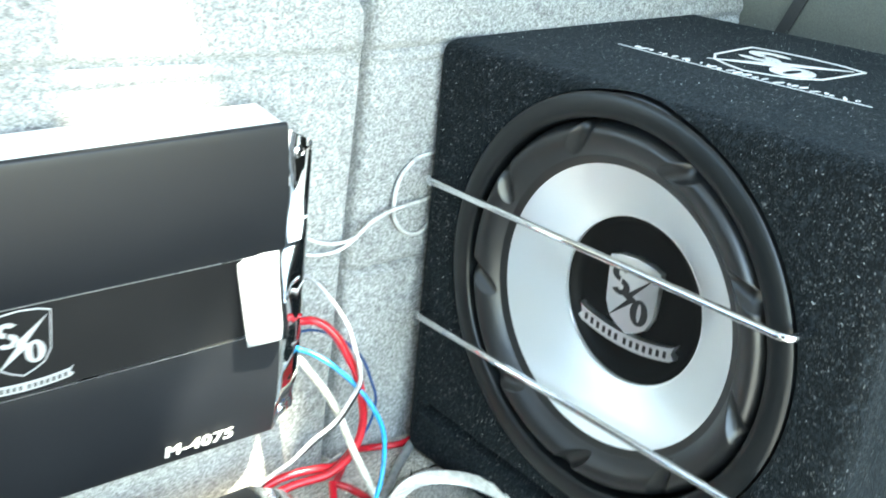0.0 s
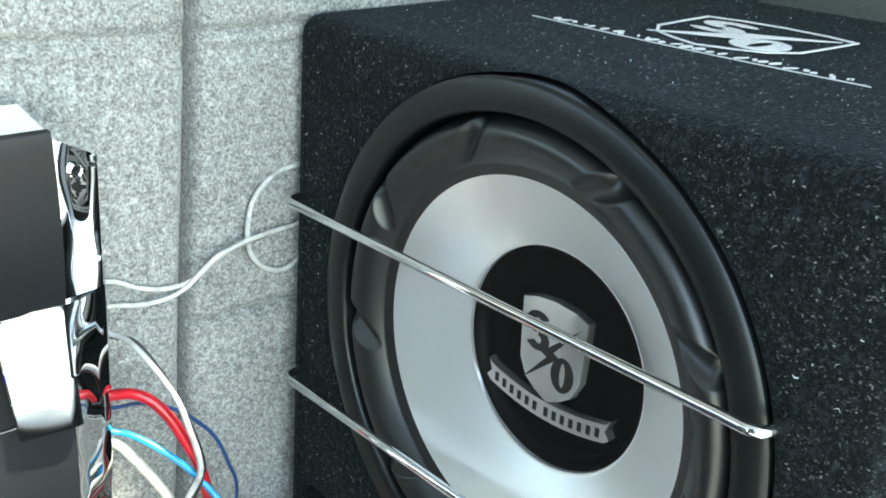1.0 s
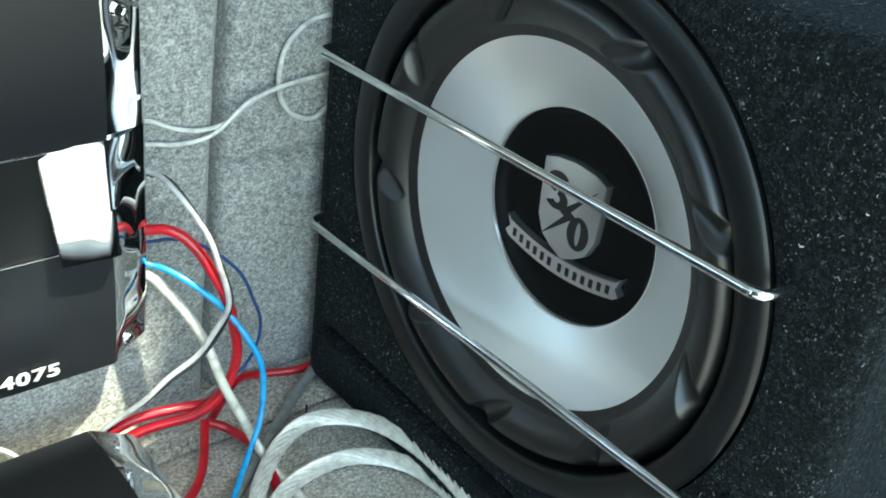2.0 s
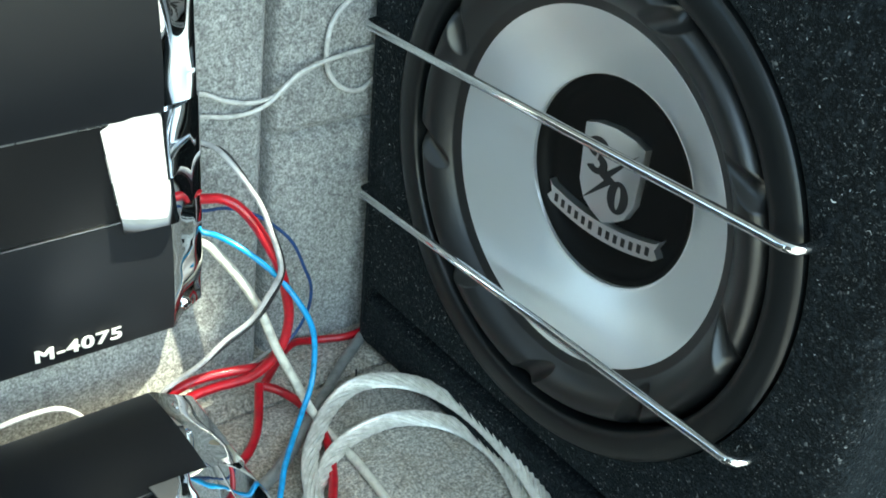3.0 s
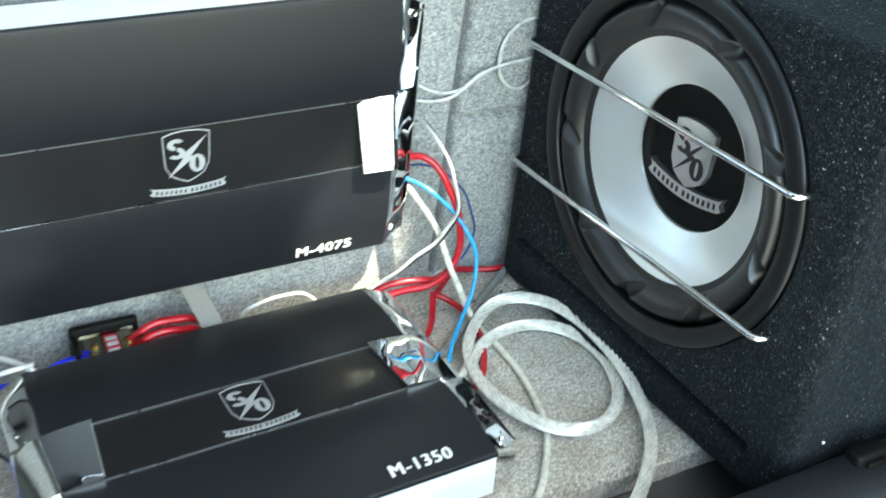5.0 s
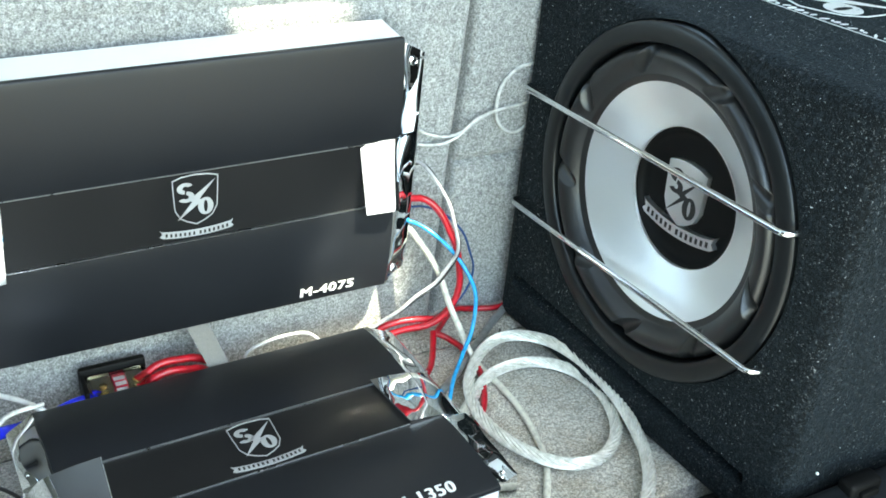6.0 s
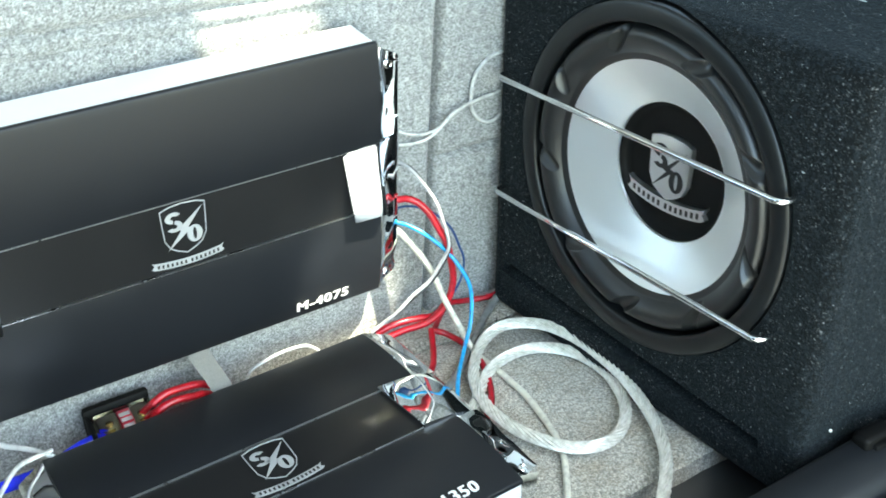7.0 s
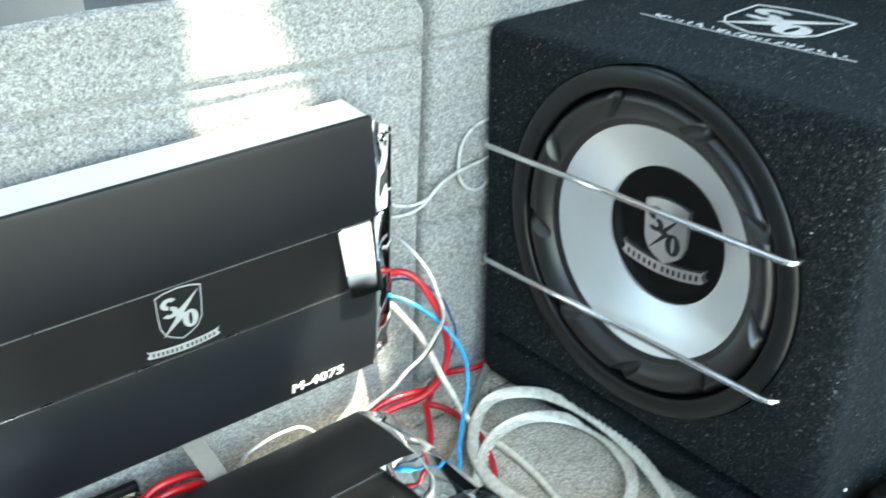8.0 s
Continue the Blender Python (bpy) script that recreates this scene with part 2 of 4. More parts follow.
def prism(outline, z0, z1, bevel=0.0, segments=2):
    """A plate with the given outline in x and y, from z0 to z1."""
    bm = bmesh.new()
    face = bm.faces.new([bm.verts.new((x, y, z0)) for x, y in outline])
    top = bmesh.ops.extrude_face_region(bm, geom=[face])["geom"]
    for v in top:
        if isinstance(v, bmesh.types.BMVert):
            v.co.z = z1
    bmesh.ops.recalc_face_normals(bm, faces=bm.faces[:])
    if bevel:
        rim = [e for e in bm.edges if all(abs(v.co.z - z1) < 1e-7 for v in e.verts)]
        bmesh.ops.bevel(bm, geom=rim, offset=bevel, segments=segments, profile=0.5, affect="EDGES")
    return bm


def ring_plate(outer, inner, z0, z1):
    """A flat frame between two outlines of equal length."""
    bm = bmesh.new()
    n = len(outer)
    rows = [[bm.verts.new((x, y, z)) for x, y in line] for line, z in ((outer, z0), (outer, z1), (inner, z1), (inner, z0))]
    for a in range(4):
        for k in range(n):
            bm.faces.new((rows[a][k], rows[a][(k + 1) % n], rows[(a + 1) % 4][(k + 1) % n], rows[(a + 1) % 4][k]))
    return bm


def lathe(profile, segments=96):
    bm = bmesh.new()
    rows = []
    for r, z in profile:
        if r < 1e-6:
            rows.append([bm.verts.new((0, 0, z))])
        else:
            rows.append([bm.verts.new((r * math.cos(a), r * math.sin(a), z)) for a in (2 * math.pi * k / segments for k in range(segments))])
    for a, b in zip(rows, rows[1:]):
        for k in range(segments):
            j = (k + 1) % segments
            if len(a) == 1:
                bm.faces.new((a[0], b[k], b[j]))
            elif len(b) == 1:
                bm.faces.new((a[k], b[0], a[j]))
            else:
                bm.faces.new((a[k], b[k], b[j], a[j]))
    return bm


def curve_points(points, step=0.004):
    """A smooth line through the points (Catmull-Rom)."""
    p = [Vector(q) for q in points]
    p = [p[0] * 2 - p[1]] + p + [p[-1] * 2 - p[-2]]
    out = []
    for a, b, c, d in zip(p, p[1:], p[2:], p[3:]):
        n = max(2, int((c - b).length / step))
        for k in range(n):
            t = k / n
            out.append(0.5 * (2 * b + (c - a) * t + (2 * a - 5 * b + 4 * c - d) * t * t + (3 * b - a - 3 * c + d) * t ** 3))
    return out + [p[-2]]


def tube(points, radius, sides=10, lobes=0, depth=0.0, pitch=0.03, flat=1.0, bm=None, step=0.004):
    line = curve_points(points, step)
    bm = bm or bmesh.new()
    side = None
    rows, run = [], 0.0
    for k, p in enumerate(line):
        way = (line[min(k + 1, len(line) - 1)] - line[max(k - 1, 0)]).normalized()
        if side is None:
            side = way.orthogonal().normalized()
        side = (side - way * side.dot(way)).normalized()
        up = way.cross(side)
        if k:
            run += (p - line[k - 1]).length
        twist = 2 * math.pi * run / pitch if lobes else 0.0
        row = []
        for s in range(sides):
            a = 2 * math.pi * s / sides
            r = radius * (1 + depth * math.cos(lobes * a)) if lobes else radius
            row.append(bm.verts.new(p + side * (r * math.cos(a + twist)) + up * (r * flat * math.sin(a + twist))))
        rows.append(row)
    for a, b in zip(rows, rows[1:]):
        for s in range(sides):
            bm.faces.new((a[s], a[(s + 1) % sides], b[(s + 1) % sides], b[s]))
    bm.faces.new(rows[0][::-1])
    bm.faces.new(rows[-1])
    return bm


def ellipse(cx, cy, rx, ry, n=24, turn=0.0, a0=0.0, a1=2 * math.pi):
    out = []
    closed = abs(a1 - a0 - 2 * math.pi) < 1e-6
    for k in range(n):
        a = a0 + (a1 - a0) * k / (n if closed else n - 1)
        x, y = rx * math.cos(a), ry * math.sin(a)
        out.append((cx + x * math.cos(turn) - y * math.sin(turn), cy + x * math.sin(turn) + y * math.cos(turn)))
    return out


def lettering(text, width, height, thick, mat, parent, m, label):
    """Raised letters, scaled to the given width and height, lower left corner at m."""
    cu = bpy.data.curves.new("lettering", "FONT")
    cu.body, cu.extrude, cu.offset, cu.resolution_u = text, 0.02, 0.0, 4
    cu.space_character = 1.12
    ob = new("lettering_source", cu)
    me = bpy.data.meshes.new_from_object(ob.evaluated_get(bpy.context.evaluated_depsgraph_get()))
    bpy.data.objects.remove(ob)
    xs, ys = [v.co.x for v in me.vertices], [v.co.y for v in me.vertices]
    for v in me.vertices:
        v.co = Vector(((v.co.x - min(xs)) / (max(xs) - min(xs)) * width, (v.co.y - min(ys)) / (max(ys) - min(ys)) * height, thick if v.co.z > 0 else 0.0))
    bold = bmesh.new()
    for k in range(3):
        before = len(bold.verts)
        bold.from_mesh(me)
        bold.verts.ensure_lookup_table()
        for v in bold.verts[before:]:
            v.co += Vector(((k - 1) * height * 0.055, 0, k * 0.00008))
    bold.to_mesh(me)
    bold.free()
    me.materials.clear()
    me.materials.append(mat)
    out = new("lettering", me)
    out.parent, out.matrix_basis, out["label"] = parent, m, label
    return out


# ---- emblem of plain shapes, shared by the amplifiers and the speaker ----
SHIELD = [(-0.5, 0.56), (-0.3, 0.63), (0.0, 0.66), (0.3, 0.63), (0.5, 0.56), (0.49, 0.2), (0.47, -0.2), (0.36, -0.42), (0.2, -0.53), (0.0, -0.62), (-0.2, -0.53), (-0.36, -0.42), (-0.47, -0.2), (-0.49, 0.2)]
THIN_BOLT = [(0.47, 0.52), (0.05, 0.04), (0.15, 0.0), (-0.44, -0.5), (-0.05, -0.05), (-0.15, -0.01)]
BOLT = [(0.48, 0.53), (0.09, 0.03), (0.17, -0.02), (-0.45, -0.5), (-0.09, -0.03), (-0.17, 0.02)]


def scaled(outline, k, dx=0.0, dy=0.0, inset=0.0):
    return [((x - math.copysign(min(inset, abs(x)), x)) * k + dx, (y - math.copysign(min(inset, abs(y)), y)) * k + dy) for x, y in outline]


def ribbon_outline(half, sag, tall, n=15):
    low, high = [], []
    for k in range(n):
        u = -1 + 2 * k / (n - 1)
        y = sag * (u * u - 1)
        low.append((u * half, y - tall / 2))
        high.append((u * half, y + tall / 2))
    tail_r = [(half * 1.07, tall * 0.75), (half * 1.0, tall * 0.12), (half * 1.08, -tall * 0.25)]
    tail_l = [(-half * 1.08, -tall * 0.25), (-half * 1.0, tall * 0.12), (-half * 1.07, tall * 0.75)]
    return low + tail_r[::-1] + high[::-1] + tail_l[::-1]


def emblem(parent, m, size, solid=False, thick=0.0005, face=None, ribbon=(0.78, 0.1, 0.2), drop=0.78, bars=14, hollow=False):
    """A shield with a bolt and two rounded marks over a ribbon; solid: a thick badge with dark marks."""
    face = face or SILVER_PRINT
    mark, base = (BADGE_DARK, thick) if solid else (face, 0.0)
    top = base + 0.0005
    if solid:
        part("shield", prism(scaled(SHIELD, size), 0, thick, size * 0.025), face, parent, "raised satin silver shield", m)
    else:
        part("shield_outline", ring_plate(scaled(SHIELD, size), scaled(SHIELD, size * 0.958), 0, thick), face, parent, "", m)
    part("bolt", prism(scaled(THIN_BOLT if solid else BOLT, size * 0.9), base, top), mark, parent, "", m)
    for cx, cy, a0 in ((-0.22, 0.33, 0.5), (-0.21, 0.115, 3.65)):
        crescent = ellipse(cx, cy, 0.18, 0.135, 16, 0.0, a0, a0 + 4.1) + ellipse(cx, cy, 0.06, 0.055, 12, 0.0, a0 + 4.1, a0)
        part("curved_mark", prism(scaled(crescent, size), base, top), mark, parent, "", m)
    o, i = ellipse(0.21, -0.18, 0.17, 0.215), ellipse(0.21, -0.18, 0.045, 0.155)
    part("oval_mark", ring_plate(scaled(o, size), scaled(i, size), base, top), mark, parent, "", m)
    half, sag, tall = (v * size for v in ribbon)
    low = (lambda y: y - drop * size)
    if hollow:
        # a thin base line under a row of uneven flecks of print
        rng = random.Random(11)
        rib = part("ribbon", prism([(x, low(y - tall * 0.55)) for x, y in ribbon_outline(half, sag, tall * 0.06)], 0, thick * 0.7), face, parent, "", m)
        for k in range(bars):
            u = -0.93 + 1.86 * (k + rng.uniform(-0.3, 0.3)) / (bars - 1)
            cx, cy = u * half, low(sag * (u * u - 1)) + rng.uniform(-0.16, 0.16) * tall
            w, h = half * rng.uniform(0.25, 0.6) / bars, tall * rng.uniform(0.12, 0.4)
            part("writing_bar", prism(ellipse(cx, cy, w, h, 9, rng.uniform(-0.5, 0.5)), 0, rng.uniform(0.5, 1.2) * thick), face, rib)
        return
    line = [(x, low(y)) for x, y in ribbon_outline(half, sag, tall)]
    rib = part("ribbon", prism(line, 0, thick), face, parent, "", m)
    for k in range(bars):
        u = -0.86 + 1.72 * (k + (0.2 if k >= bars // 2 else -0.2)) / (bars - 1)
        cx, cy = u * half, low(sag * (u * u - 1))
        w = half * 0.42 / bars
        part("writing_bar", block(cx - w, cx + w, cy - tall * 0.24, cy + tall * 0.24, thick, thick + 0.0004), BADGE_DARK, rib)


# ---- structure: the boot ----
LEAN = 0.05


def seat_panel(name, x_left, x_right, top, depth, slant, corner, creases, face_y, label, columns=170, rows=210, open_left=False):
    """Padded seat back: a felt sheet with rounded rim, creases and soft unevenness."""
    bm = bmesh.new()
    grid = []
    z0, soft = -0.02, 0.009
    for k in range(columns + 1):
        s = k / columns
        base = x_left + (x_right - x_left) * s
        over = max(0.0, base - (x_right - corner)) / corner
        z_top = top(base) - corner * 0.9 * (1 - math.sqrt(max(0.0, 1 - min(1.0, over) ** 2)))
        col = []
        for j in range(rows + 1):
            z = z0 + (z_top - z0) * j / rows
            x = base + slant * (z - 0.344)
            edge = min(z_top - z, x_right - base, 1.0 if open_left else base - x_left)
            d = max(0.0, soft - edge) / soft
            y = face_y - LEAN * z + soft * 0.8 * (1 - math.sqrt(max(0.0, 1 - min(1.0, d) ** 2)))
            for cz, width, deep, rise in creases:
                g = (z - cz - rise * (base - x_right)) / width
                y += deep * math.exp(-g * g)
            y += 0.0035 * (noise.noise(Vector((x * 5, z * 6, face_y * 40))) + 0.4 * noise.noise(Vector((x * 19, z * 17, 3))))
            col.append(bm.verts.new((x, y, z)))
        grid.append(col)
    for a, b in zip(grid, grid[1:]):
        for j in range(rows):
            bm.faces.new((a[j], b[j], b[j + 1], a[j + 1]))
    rim = [e for e in bm.edges if len(e.link_faces) == 1]
    back = bmesh.ops.extrude_edge_only(bm, edges=rim)["geom"]
    for v in back:
        if isinstance(v, bmesh.types.BMVert):
            v.co.y += depth
            v.co.z -= depth * 0.4
    return tagged(part(name, bm, WALL_CARPET, angle=60), label, "seat back", kind="structure")


seat_panel("seat_back_wide", -0.95, -0.0612, lambda x: 0.428 + 0.014 * min(1, max(0, (-0.126 - x) / 0.22)), 0.07, 0.06, 0.062,
           [(0.360, 0.0035, 0.0060, -0.05), (0.348, 0.005, 0.0030, -0.03), (0.41, 0.02, 0.002, 0.0)], 0.012, "light grey felt back of the wide folding rear seat", open_left=True)
seat_panel("seat_back_narrow", -0.0525, 0.383, lambda x: 0.452 - 0.052 * min(1, max(0, (x - 0.14) / 0.2)), 0.07, 0.06, 0.05,
           [(0.360, 0.0032, 0.0055, 0.0), (0.348, 0.0045, 0.0035, 0.0), (0.1785, 0.0035, 0.0075, 0.0)], 0.018, "light grey felt back of the narrow rear seat")
tagged(part("wall_behind_seats", block(-0.95, 0.345, 0.09, 0.2, -0.28, 0.30, 0.02, 3), GREY_CLOTH), "grey cloth front of the rear seat backs", "seat", kind="structure")


def floor_board(name, y0, y1, label):
    bm = bmesh.new()
    nx, ny = 130, max(3, int((y1 - y0) / 0.009))
    rows = []
    for j in range(ny + 1):
        row = []
        for k in range(nx + 1):
            x, y = -0.95 + 1.35 * k / nx, y0 + (y1 - y0) * j / ny
            edge = min(y - y0, y1 - y)
            drop = 0.004 * max(0.0, 1 - edge / 0.006) ** 2
            fray = 0.0015 * noise.noise(Vector((x * 90, y * 10, 1))) if j in (0, ny) else 0.0
            row.append(bm.verts.new((x, y + fray, -drop + 0.0006 * noise.noise(Vector((x * 14, y * 14, 7))))))
        rows.append(row)
    for a, b in zip(rows, rows[1:]):
        for k in range(nx):
            bm.faces.new((a[k], a[k + 1], b[k + 1], b[k]))
    rim = [e for e in bm.edges if len(e.link_faces) == 1]
    low = bmesh.ops.extrude_edge_only(bm, edges=rim)["geom"]
    for v in low:
        if isinstance(v, bmesh.types.BMVert):
            v.co.z = -0.022
    return tagged(part(name, bm, FLOOR_CARPET, angle=60), label, "floor", kind="structure")


floor_board("floor", -0.303, -0.033, "worn grey-brown carpeted boot floor board")
floor_board("floor_flap", -0.030, 0.055, "grey carpeted flap along the seat back")

# Sill, tub and body round the boot, with blocks added for shade
def profile_sheet(name, profile, x0, x1, mat, label, category, bow=0.0, n=40):
    bm = bmesh.new()
    rows = []
    for k in range(n + 1):
        x = x0 + (x1 - x0) * k / n
        off = -bow * (1 - ((x - (x0 + x1) / 2) / ((x1 - x0) / 2)) ** 2)
        rows.append([bm.verts.new((x, y + off, z)) for y, z in profile])
    for a, b in zip(rows, rows[1:]):
        for j in range(len(profile) - 1):
            bm.faces.new((a[j], a[j + 1], b[j + 1], b[j]))
    return tagged(part(name, bm, mat, angle=50), label, category, kind="structure")


profile_sheet("trim_tub", [(0.1, -0.024), (-0.300, -0.024), (-0.306, -0.030), (-0.318, -0.045), (-0.35, -0.048), (-0.378, -0.042), (-0.391, -0.015), (-0.3955, 0.040), (-0.399, 0.053)], -0.95, 0.6, TUB_GREY, "dark grey moulded plastic tub under the floor board", "trim")
profile_sheet("trim_sill", [(-0.397, 0.040), (-0.398, 0.0525), (-0.402, 0.056), (-0.435, 0.052), (-0.442, 0.046), (-0.446, 0.0), (-0.45, -0.05)], -0.95, 0.6, DARK_PLASTIC, "dark blue-grey plastic loading sill", "sill")
profile_sheet("trim_seal", [(-0.4475, 0.0), (-0.4465, 0.033), (-0.452, 0.041), (-0.462, 0.041), (-0.468, 0.033), (-0.469, -0.02)], -0.95, 0.6, BLACK_PLASTIC, "black rubber boot seal on the body edge", "seal")
profile_sheet("trim_bumper", [(-0.4695, -0.002), (-0.48, -0.004), (-0.60, -0.03), (-0.65, -0.06), (-0.66, -0.1), (-0.66, -0.3), (-0.6, -0.45)], -0.95, 0.6, BUMPER_PAINT, "pale silver painted rear bumper", "bumper")
ground = block(-30, 30, -30, 30, -0.62, -0.6)
tagged(part("ground", ground, CONCRETE), "grey concrete ground under the car", "ground", kind="structure")

side = block(0.405, 0.43, -0.40, 0.62, -0.1, 0.62, 0.004)
tagged(part("wall_right", side, TRIM_GREY), "grey-green plastic side trim of the boot", "trim", kind="structure")
# out of view: added to keep sky light off the near box side
tagged(part("shade_block_right", block(0.25, 0.62, -1.0, -0.475, -0.1, 1.3, 0.03, 3), DARK_PLASTIC), "unseen dark block added at the rear pillar to shade the box side", "pillar", kind="structure")
# its counterpart on the far side, an unseen blocker of low sky light
tagged(part("shade_block_left", block(-1.0, -0.74, -1.0, -0.475, -0.1, 1.3, 0.03, 3), DARK_PLASTIC), "unseen dark block added on the far side of the boot to cut sky light", "pillar", kind="structure")
# added wedge rising to the right, darkens the lower right of the box side
tagged(part("shade_corner", prism([(0.17, 0.03), (0.42, 0.03), (0.42, 0.9), (0.33, 0.66), (0.265, 0.42), (0.222, 0.22), (0.195, 0.1)], 0.412, 0.474), DARK_PLASTIC, None, "", pose(0, 0, 0, 90)), "dark corner piece added at the boot opening to shade the lower box side", "trim", kind="structure")
# tall block kept out of view, blocks light from the left
tagged(part("shade_block_arch", block(-0.954, -0.605, -0.395, -0.006, -0.02, 0.62, 0.03, 3), TRIM_GREY), "unseen grey block added beside the amplifiers, as a wheel arch, to darken the left", "wheel arch", kind="structure")
tagged(part("trim_seam", block(0.4015, 0.4055, -0.2, -0.178, 0.2, 0.61, 0.001, 1), BLACK_PLASTIC), "dark vertical seam strip on the side trim", "trim", kind="structure")
tagged(part("wall_left", block(-0.98, -0.955, -0.40, 1.6, -0.1, 0.62, 0.004), TRIM_GREY), "grey plastic side trim of the boot", "trim", kind="structure")
tagged(part("wall_front", block(-1.0, 0.62, 1.6, 1.62, -0.3, 0.5, 0.004), GREY_CLOTH), "grey far end of the car cabin below the windscreen", "wall", kind="structure")
tagged(part("cabin_floor", block(-1.0, 0.62, 0.165, 1.6, -0.32, -0.3), TRIM_GREY), "grey cabin floor", "floor", kind="structure")
tagged(part("ceiling", block(-1.0, 0.62, -0.19, 1.45, 0.98, 1.0), HEADLINER), "pale cloth headliner of the car", "ceiling", kind="structure")


def tailgate():
    """The raised tailgate over the boot, unseen, with openings added to shape sun patches."""
    bm = bmesh.new()
    tilt = 0.52
    def at(x, y, up):
        return bm.verts.new((x, y, 0.99 + (-0.2 - y) * tilt + up))
    # overlong to block the sun; grid lines and skew place the lit patches
    xs, ys = [-0.8, -0.20, -0.055, 0.065, 0.21, 0.9], [-1.26, -0.625, -0.53, -0.405, -0.29, -0.2]
    skew = {(1, 3): 0.150, (2, 3): 0.175, (1, 4): 0.094, (2, 4): -0.007}
    for up in (0.0, 0.02):
        grid = [[at(x + skew.get((a, b), 0.0), y, up) for b, y in enumerate(ys)] for a, x in enumerate(xs)]
        for a in range(5):
            for b in range(5):
                if (a, b) not in ((1, 3), (3, 1)):
                    bm.faces.new((grid[a][b], grid[a + 1][b], grid[a + 1][b + 1], grid[a][b + 1]))
    return tagged(part("tailgate", bm, GATE_TRIM, smooth=False), "unseen overlong raised tailgate with pale blue-grey inner trim and openings cut to shape sun patches", "tailgate", kind="structure")


tailgate()


# ---- seat belt and front seat ----
def seat_belt():
    top = empty("seat_belt", pose(0.39, -0.1, 0.3))
    bm = bmesh.new()
    rows = []
    for k in range(25):
        t = k / 24
        x, y, z = 0.011 + 0.002 * math.sin(t * 5), 0.078 - 0.20 * t, 0.025 + 0.45 * t
        w = 0.007
        rows.append([bm.verts.new((x + dx, y + dy, z)) for dx, dy in ((0, -w), (0.0015, -w), (0.0015, w), (0, w))])
    for a, b in zip(rows, rows[1:]):
        for s in range(4):
            bm.faces.new((a[s], a[(s + 1) % 4], b[(s + 1) % 4], b[s]))
    part("webbing", bm, BELT_DARK, top)
    part("anchor", block(0.002, 0.0145, 0.066, 0.092, 0.0, 0.035, 0.003), BLACK_PLASTIC, top)
    return tagged(top, "dark grey seat belt against the side trim", "seat belt")


seat_belt()


def front_seat(x, y):
    seat = empty("front_seat", pose(x, y, -0.3))
    part("backrest", block(-0.26, 0.26, -0.06, 0.07, 0.1, 0.72, 0.05, 4), GREY_CLOTH, seat)
    part("cushion", block(-0.26, 0.26, 0.0, 0.5, 0.0, 0.17, 0.05, 4), GREY_CLOTH, seat)
    part("headrest", block(-0.13, 0.13, -0.05, 0.05, 0.76, 0.94, 0.04, 4), GREY_CLOTH, seat)
    for dx in (-0.07, 0.07):
        part("headrest_post", tube([(dx, 0, 0.70), (dx, 0, 0.74), (dx, 0, 0.78)], 0.006), CHROME, seat)
    return tagged(seat, "grey cloth front car seat beyond the rear seats", "car seat")


first_seat = front_seat(-0.62, 0.95)
copy_thing(first_seat, pose(0.22, 0.95, -0.3))


# ---- subwoofer box ----
FACE_X, FACE_LEAN = -0.0033, 0.0374       # the baffle leans back a little
BOX_TOP, BOX_LONG, BOX_DEEP = 0.367, 0.388, 0.322
CENTRE_Y, CENTRE_Z, RIM = -0.194, 0.213, 0.152
BOX_TURN = pose(0, 0, 0, 0, 0, 2.68)      # the box stands a little askew to the seat back


def flat_pose(y, z, out=0.0):
    """A pose on the baffle before the box is turned: x along it towards the sill, y up, z out of it."""
    m = Matrix(((0, FACE_LEAN, -1, 0), (-1, 0, 0, 0), (0, 1, FACE_LEAN, 0), (0, 0, 0, 1))).normalized()
    m.translation = Vector((FACE_X + FACE_LEAN * z, y, z)) + m.col[2].to_3d() * out
    return m


def face_pose(y, z, out=0.0):
    return BOX_TURN @ flat_pose(y, z, out)


def cut(bm, tools):
    """The mesh less the tool meshes."""
    def held(b):
        me = bpy.data.meshes.new("cut")
        b.to_mesh(me)
        b.free()
        return new("cut", me)
    ob = held(bm)
    extra = [held(t) for t in tools]
    for t in extra:
        mod = ob.modifiers.new("cut", "BOOLEAN")
        mod.operation, mod.object, mod.solver = "DIFFERENCE", t, "EXACT"
    me = bpy.data.meshes.new_from_object(ob.evaluated_get(bpy.context.evaluated_depsgraph_get()))
    for o in (ob, *extra):
        bpy.data.objects.remove(o)
    out = bmesh.new()
    out.from_mesh(me)
    return out


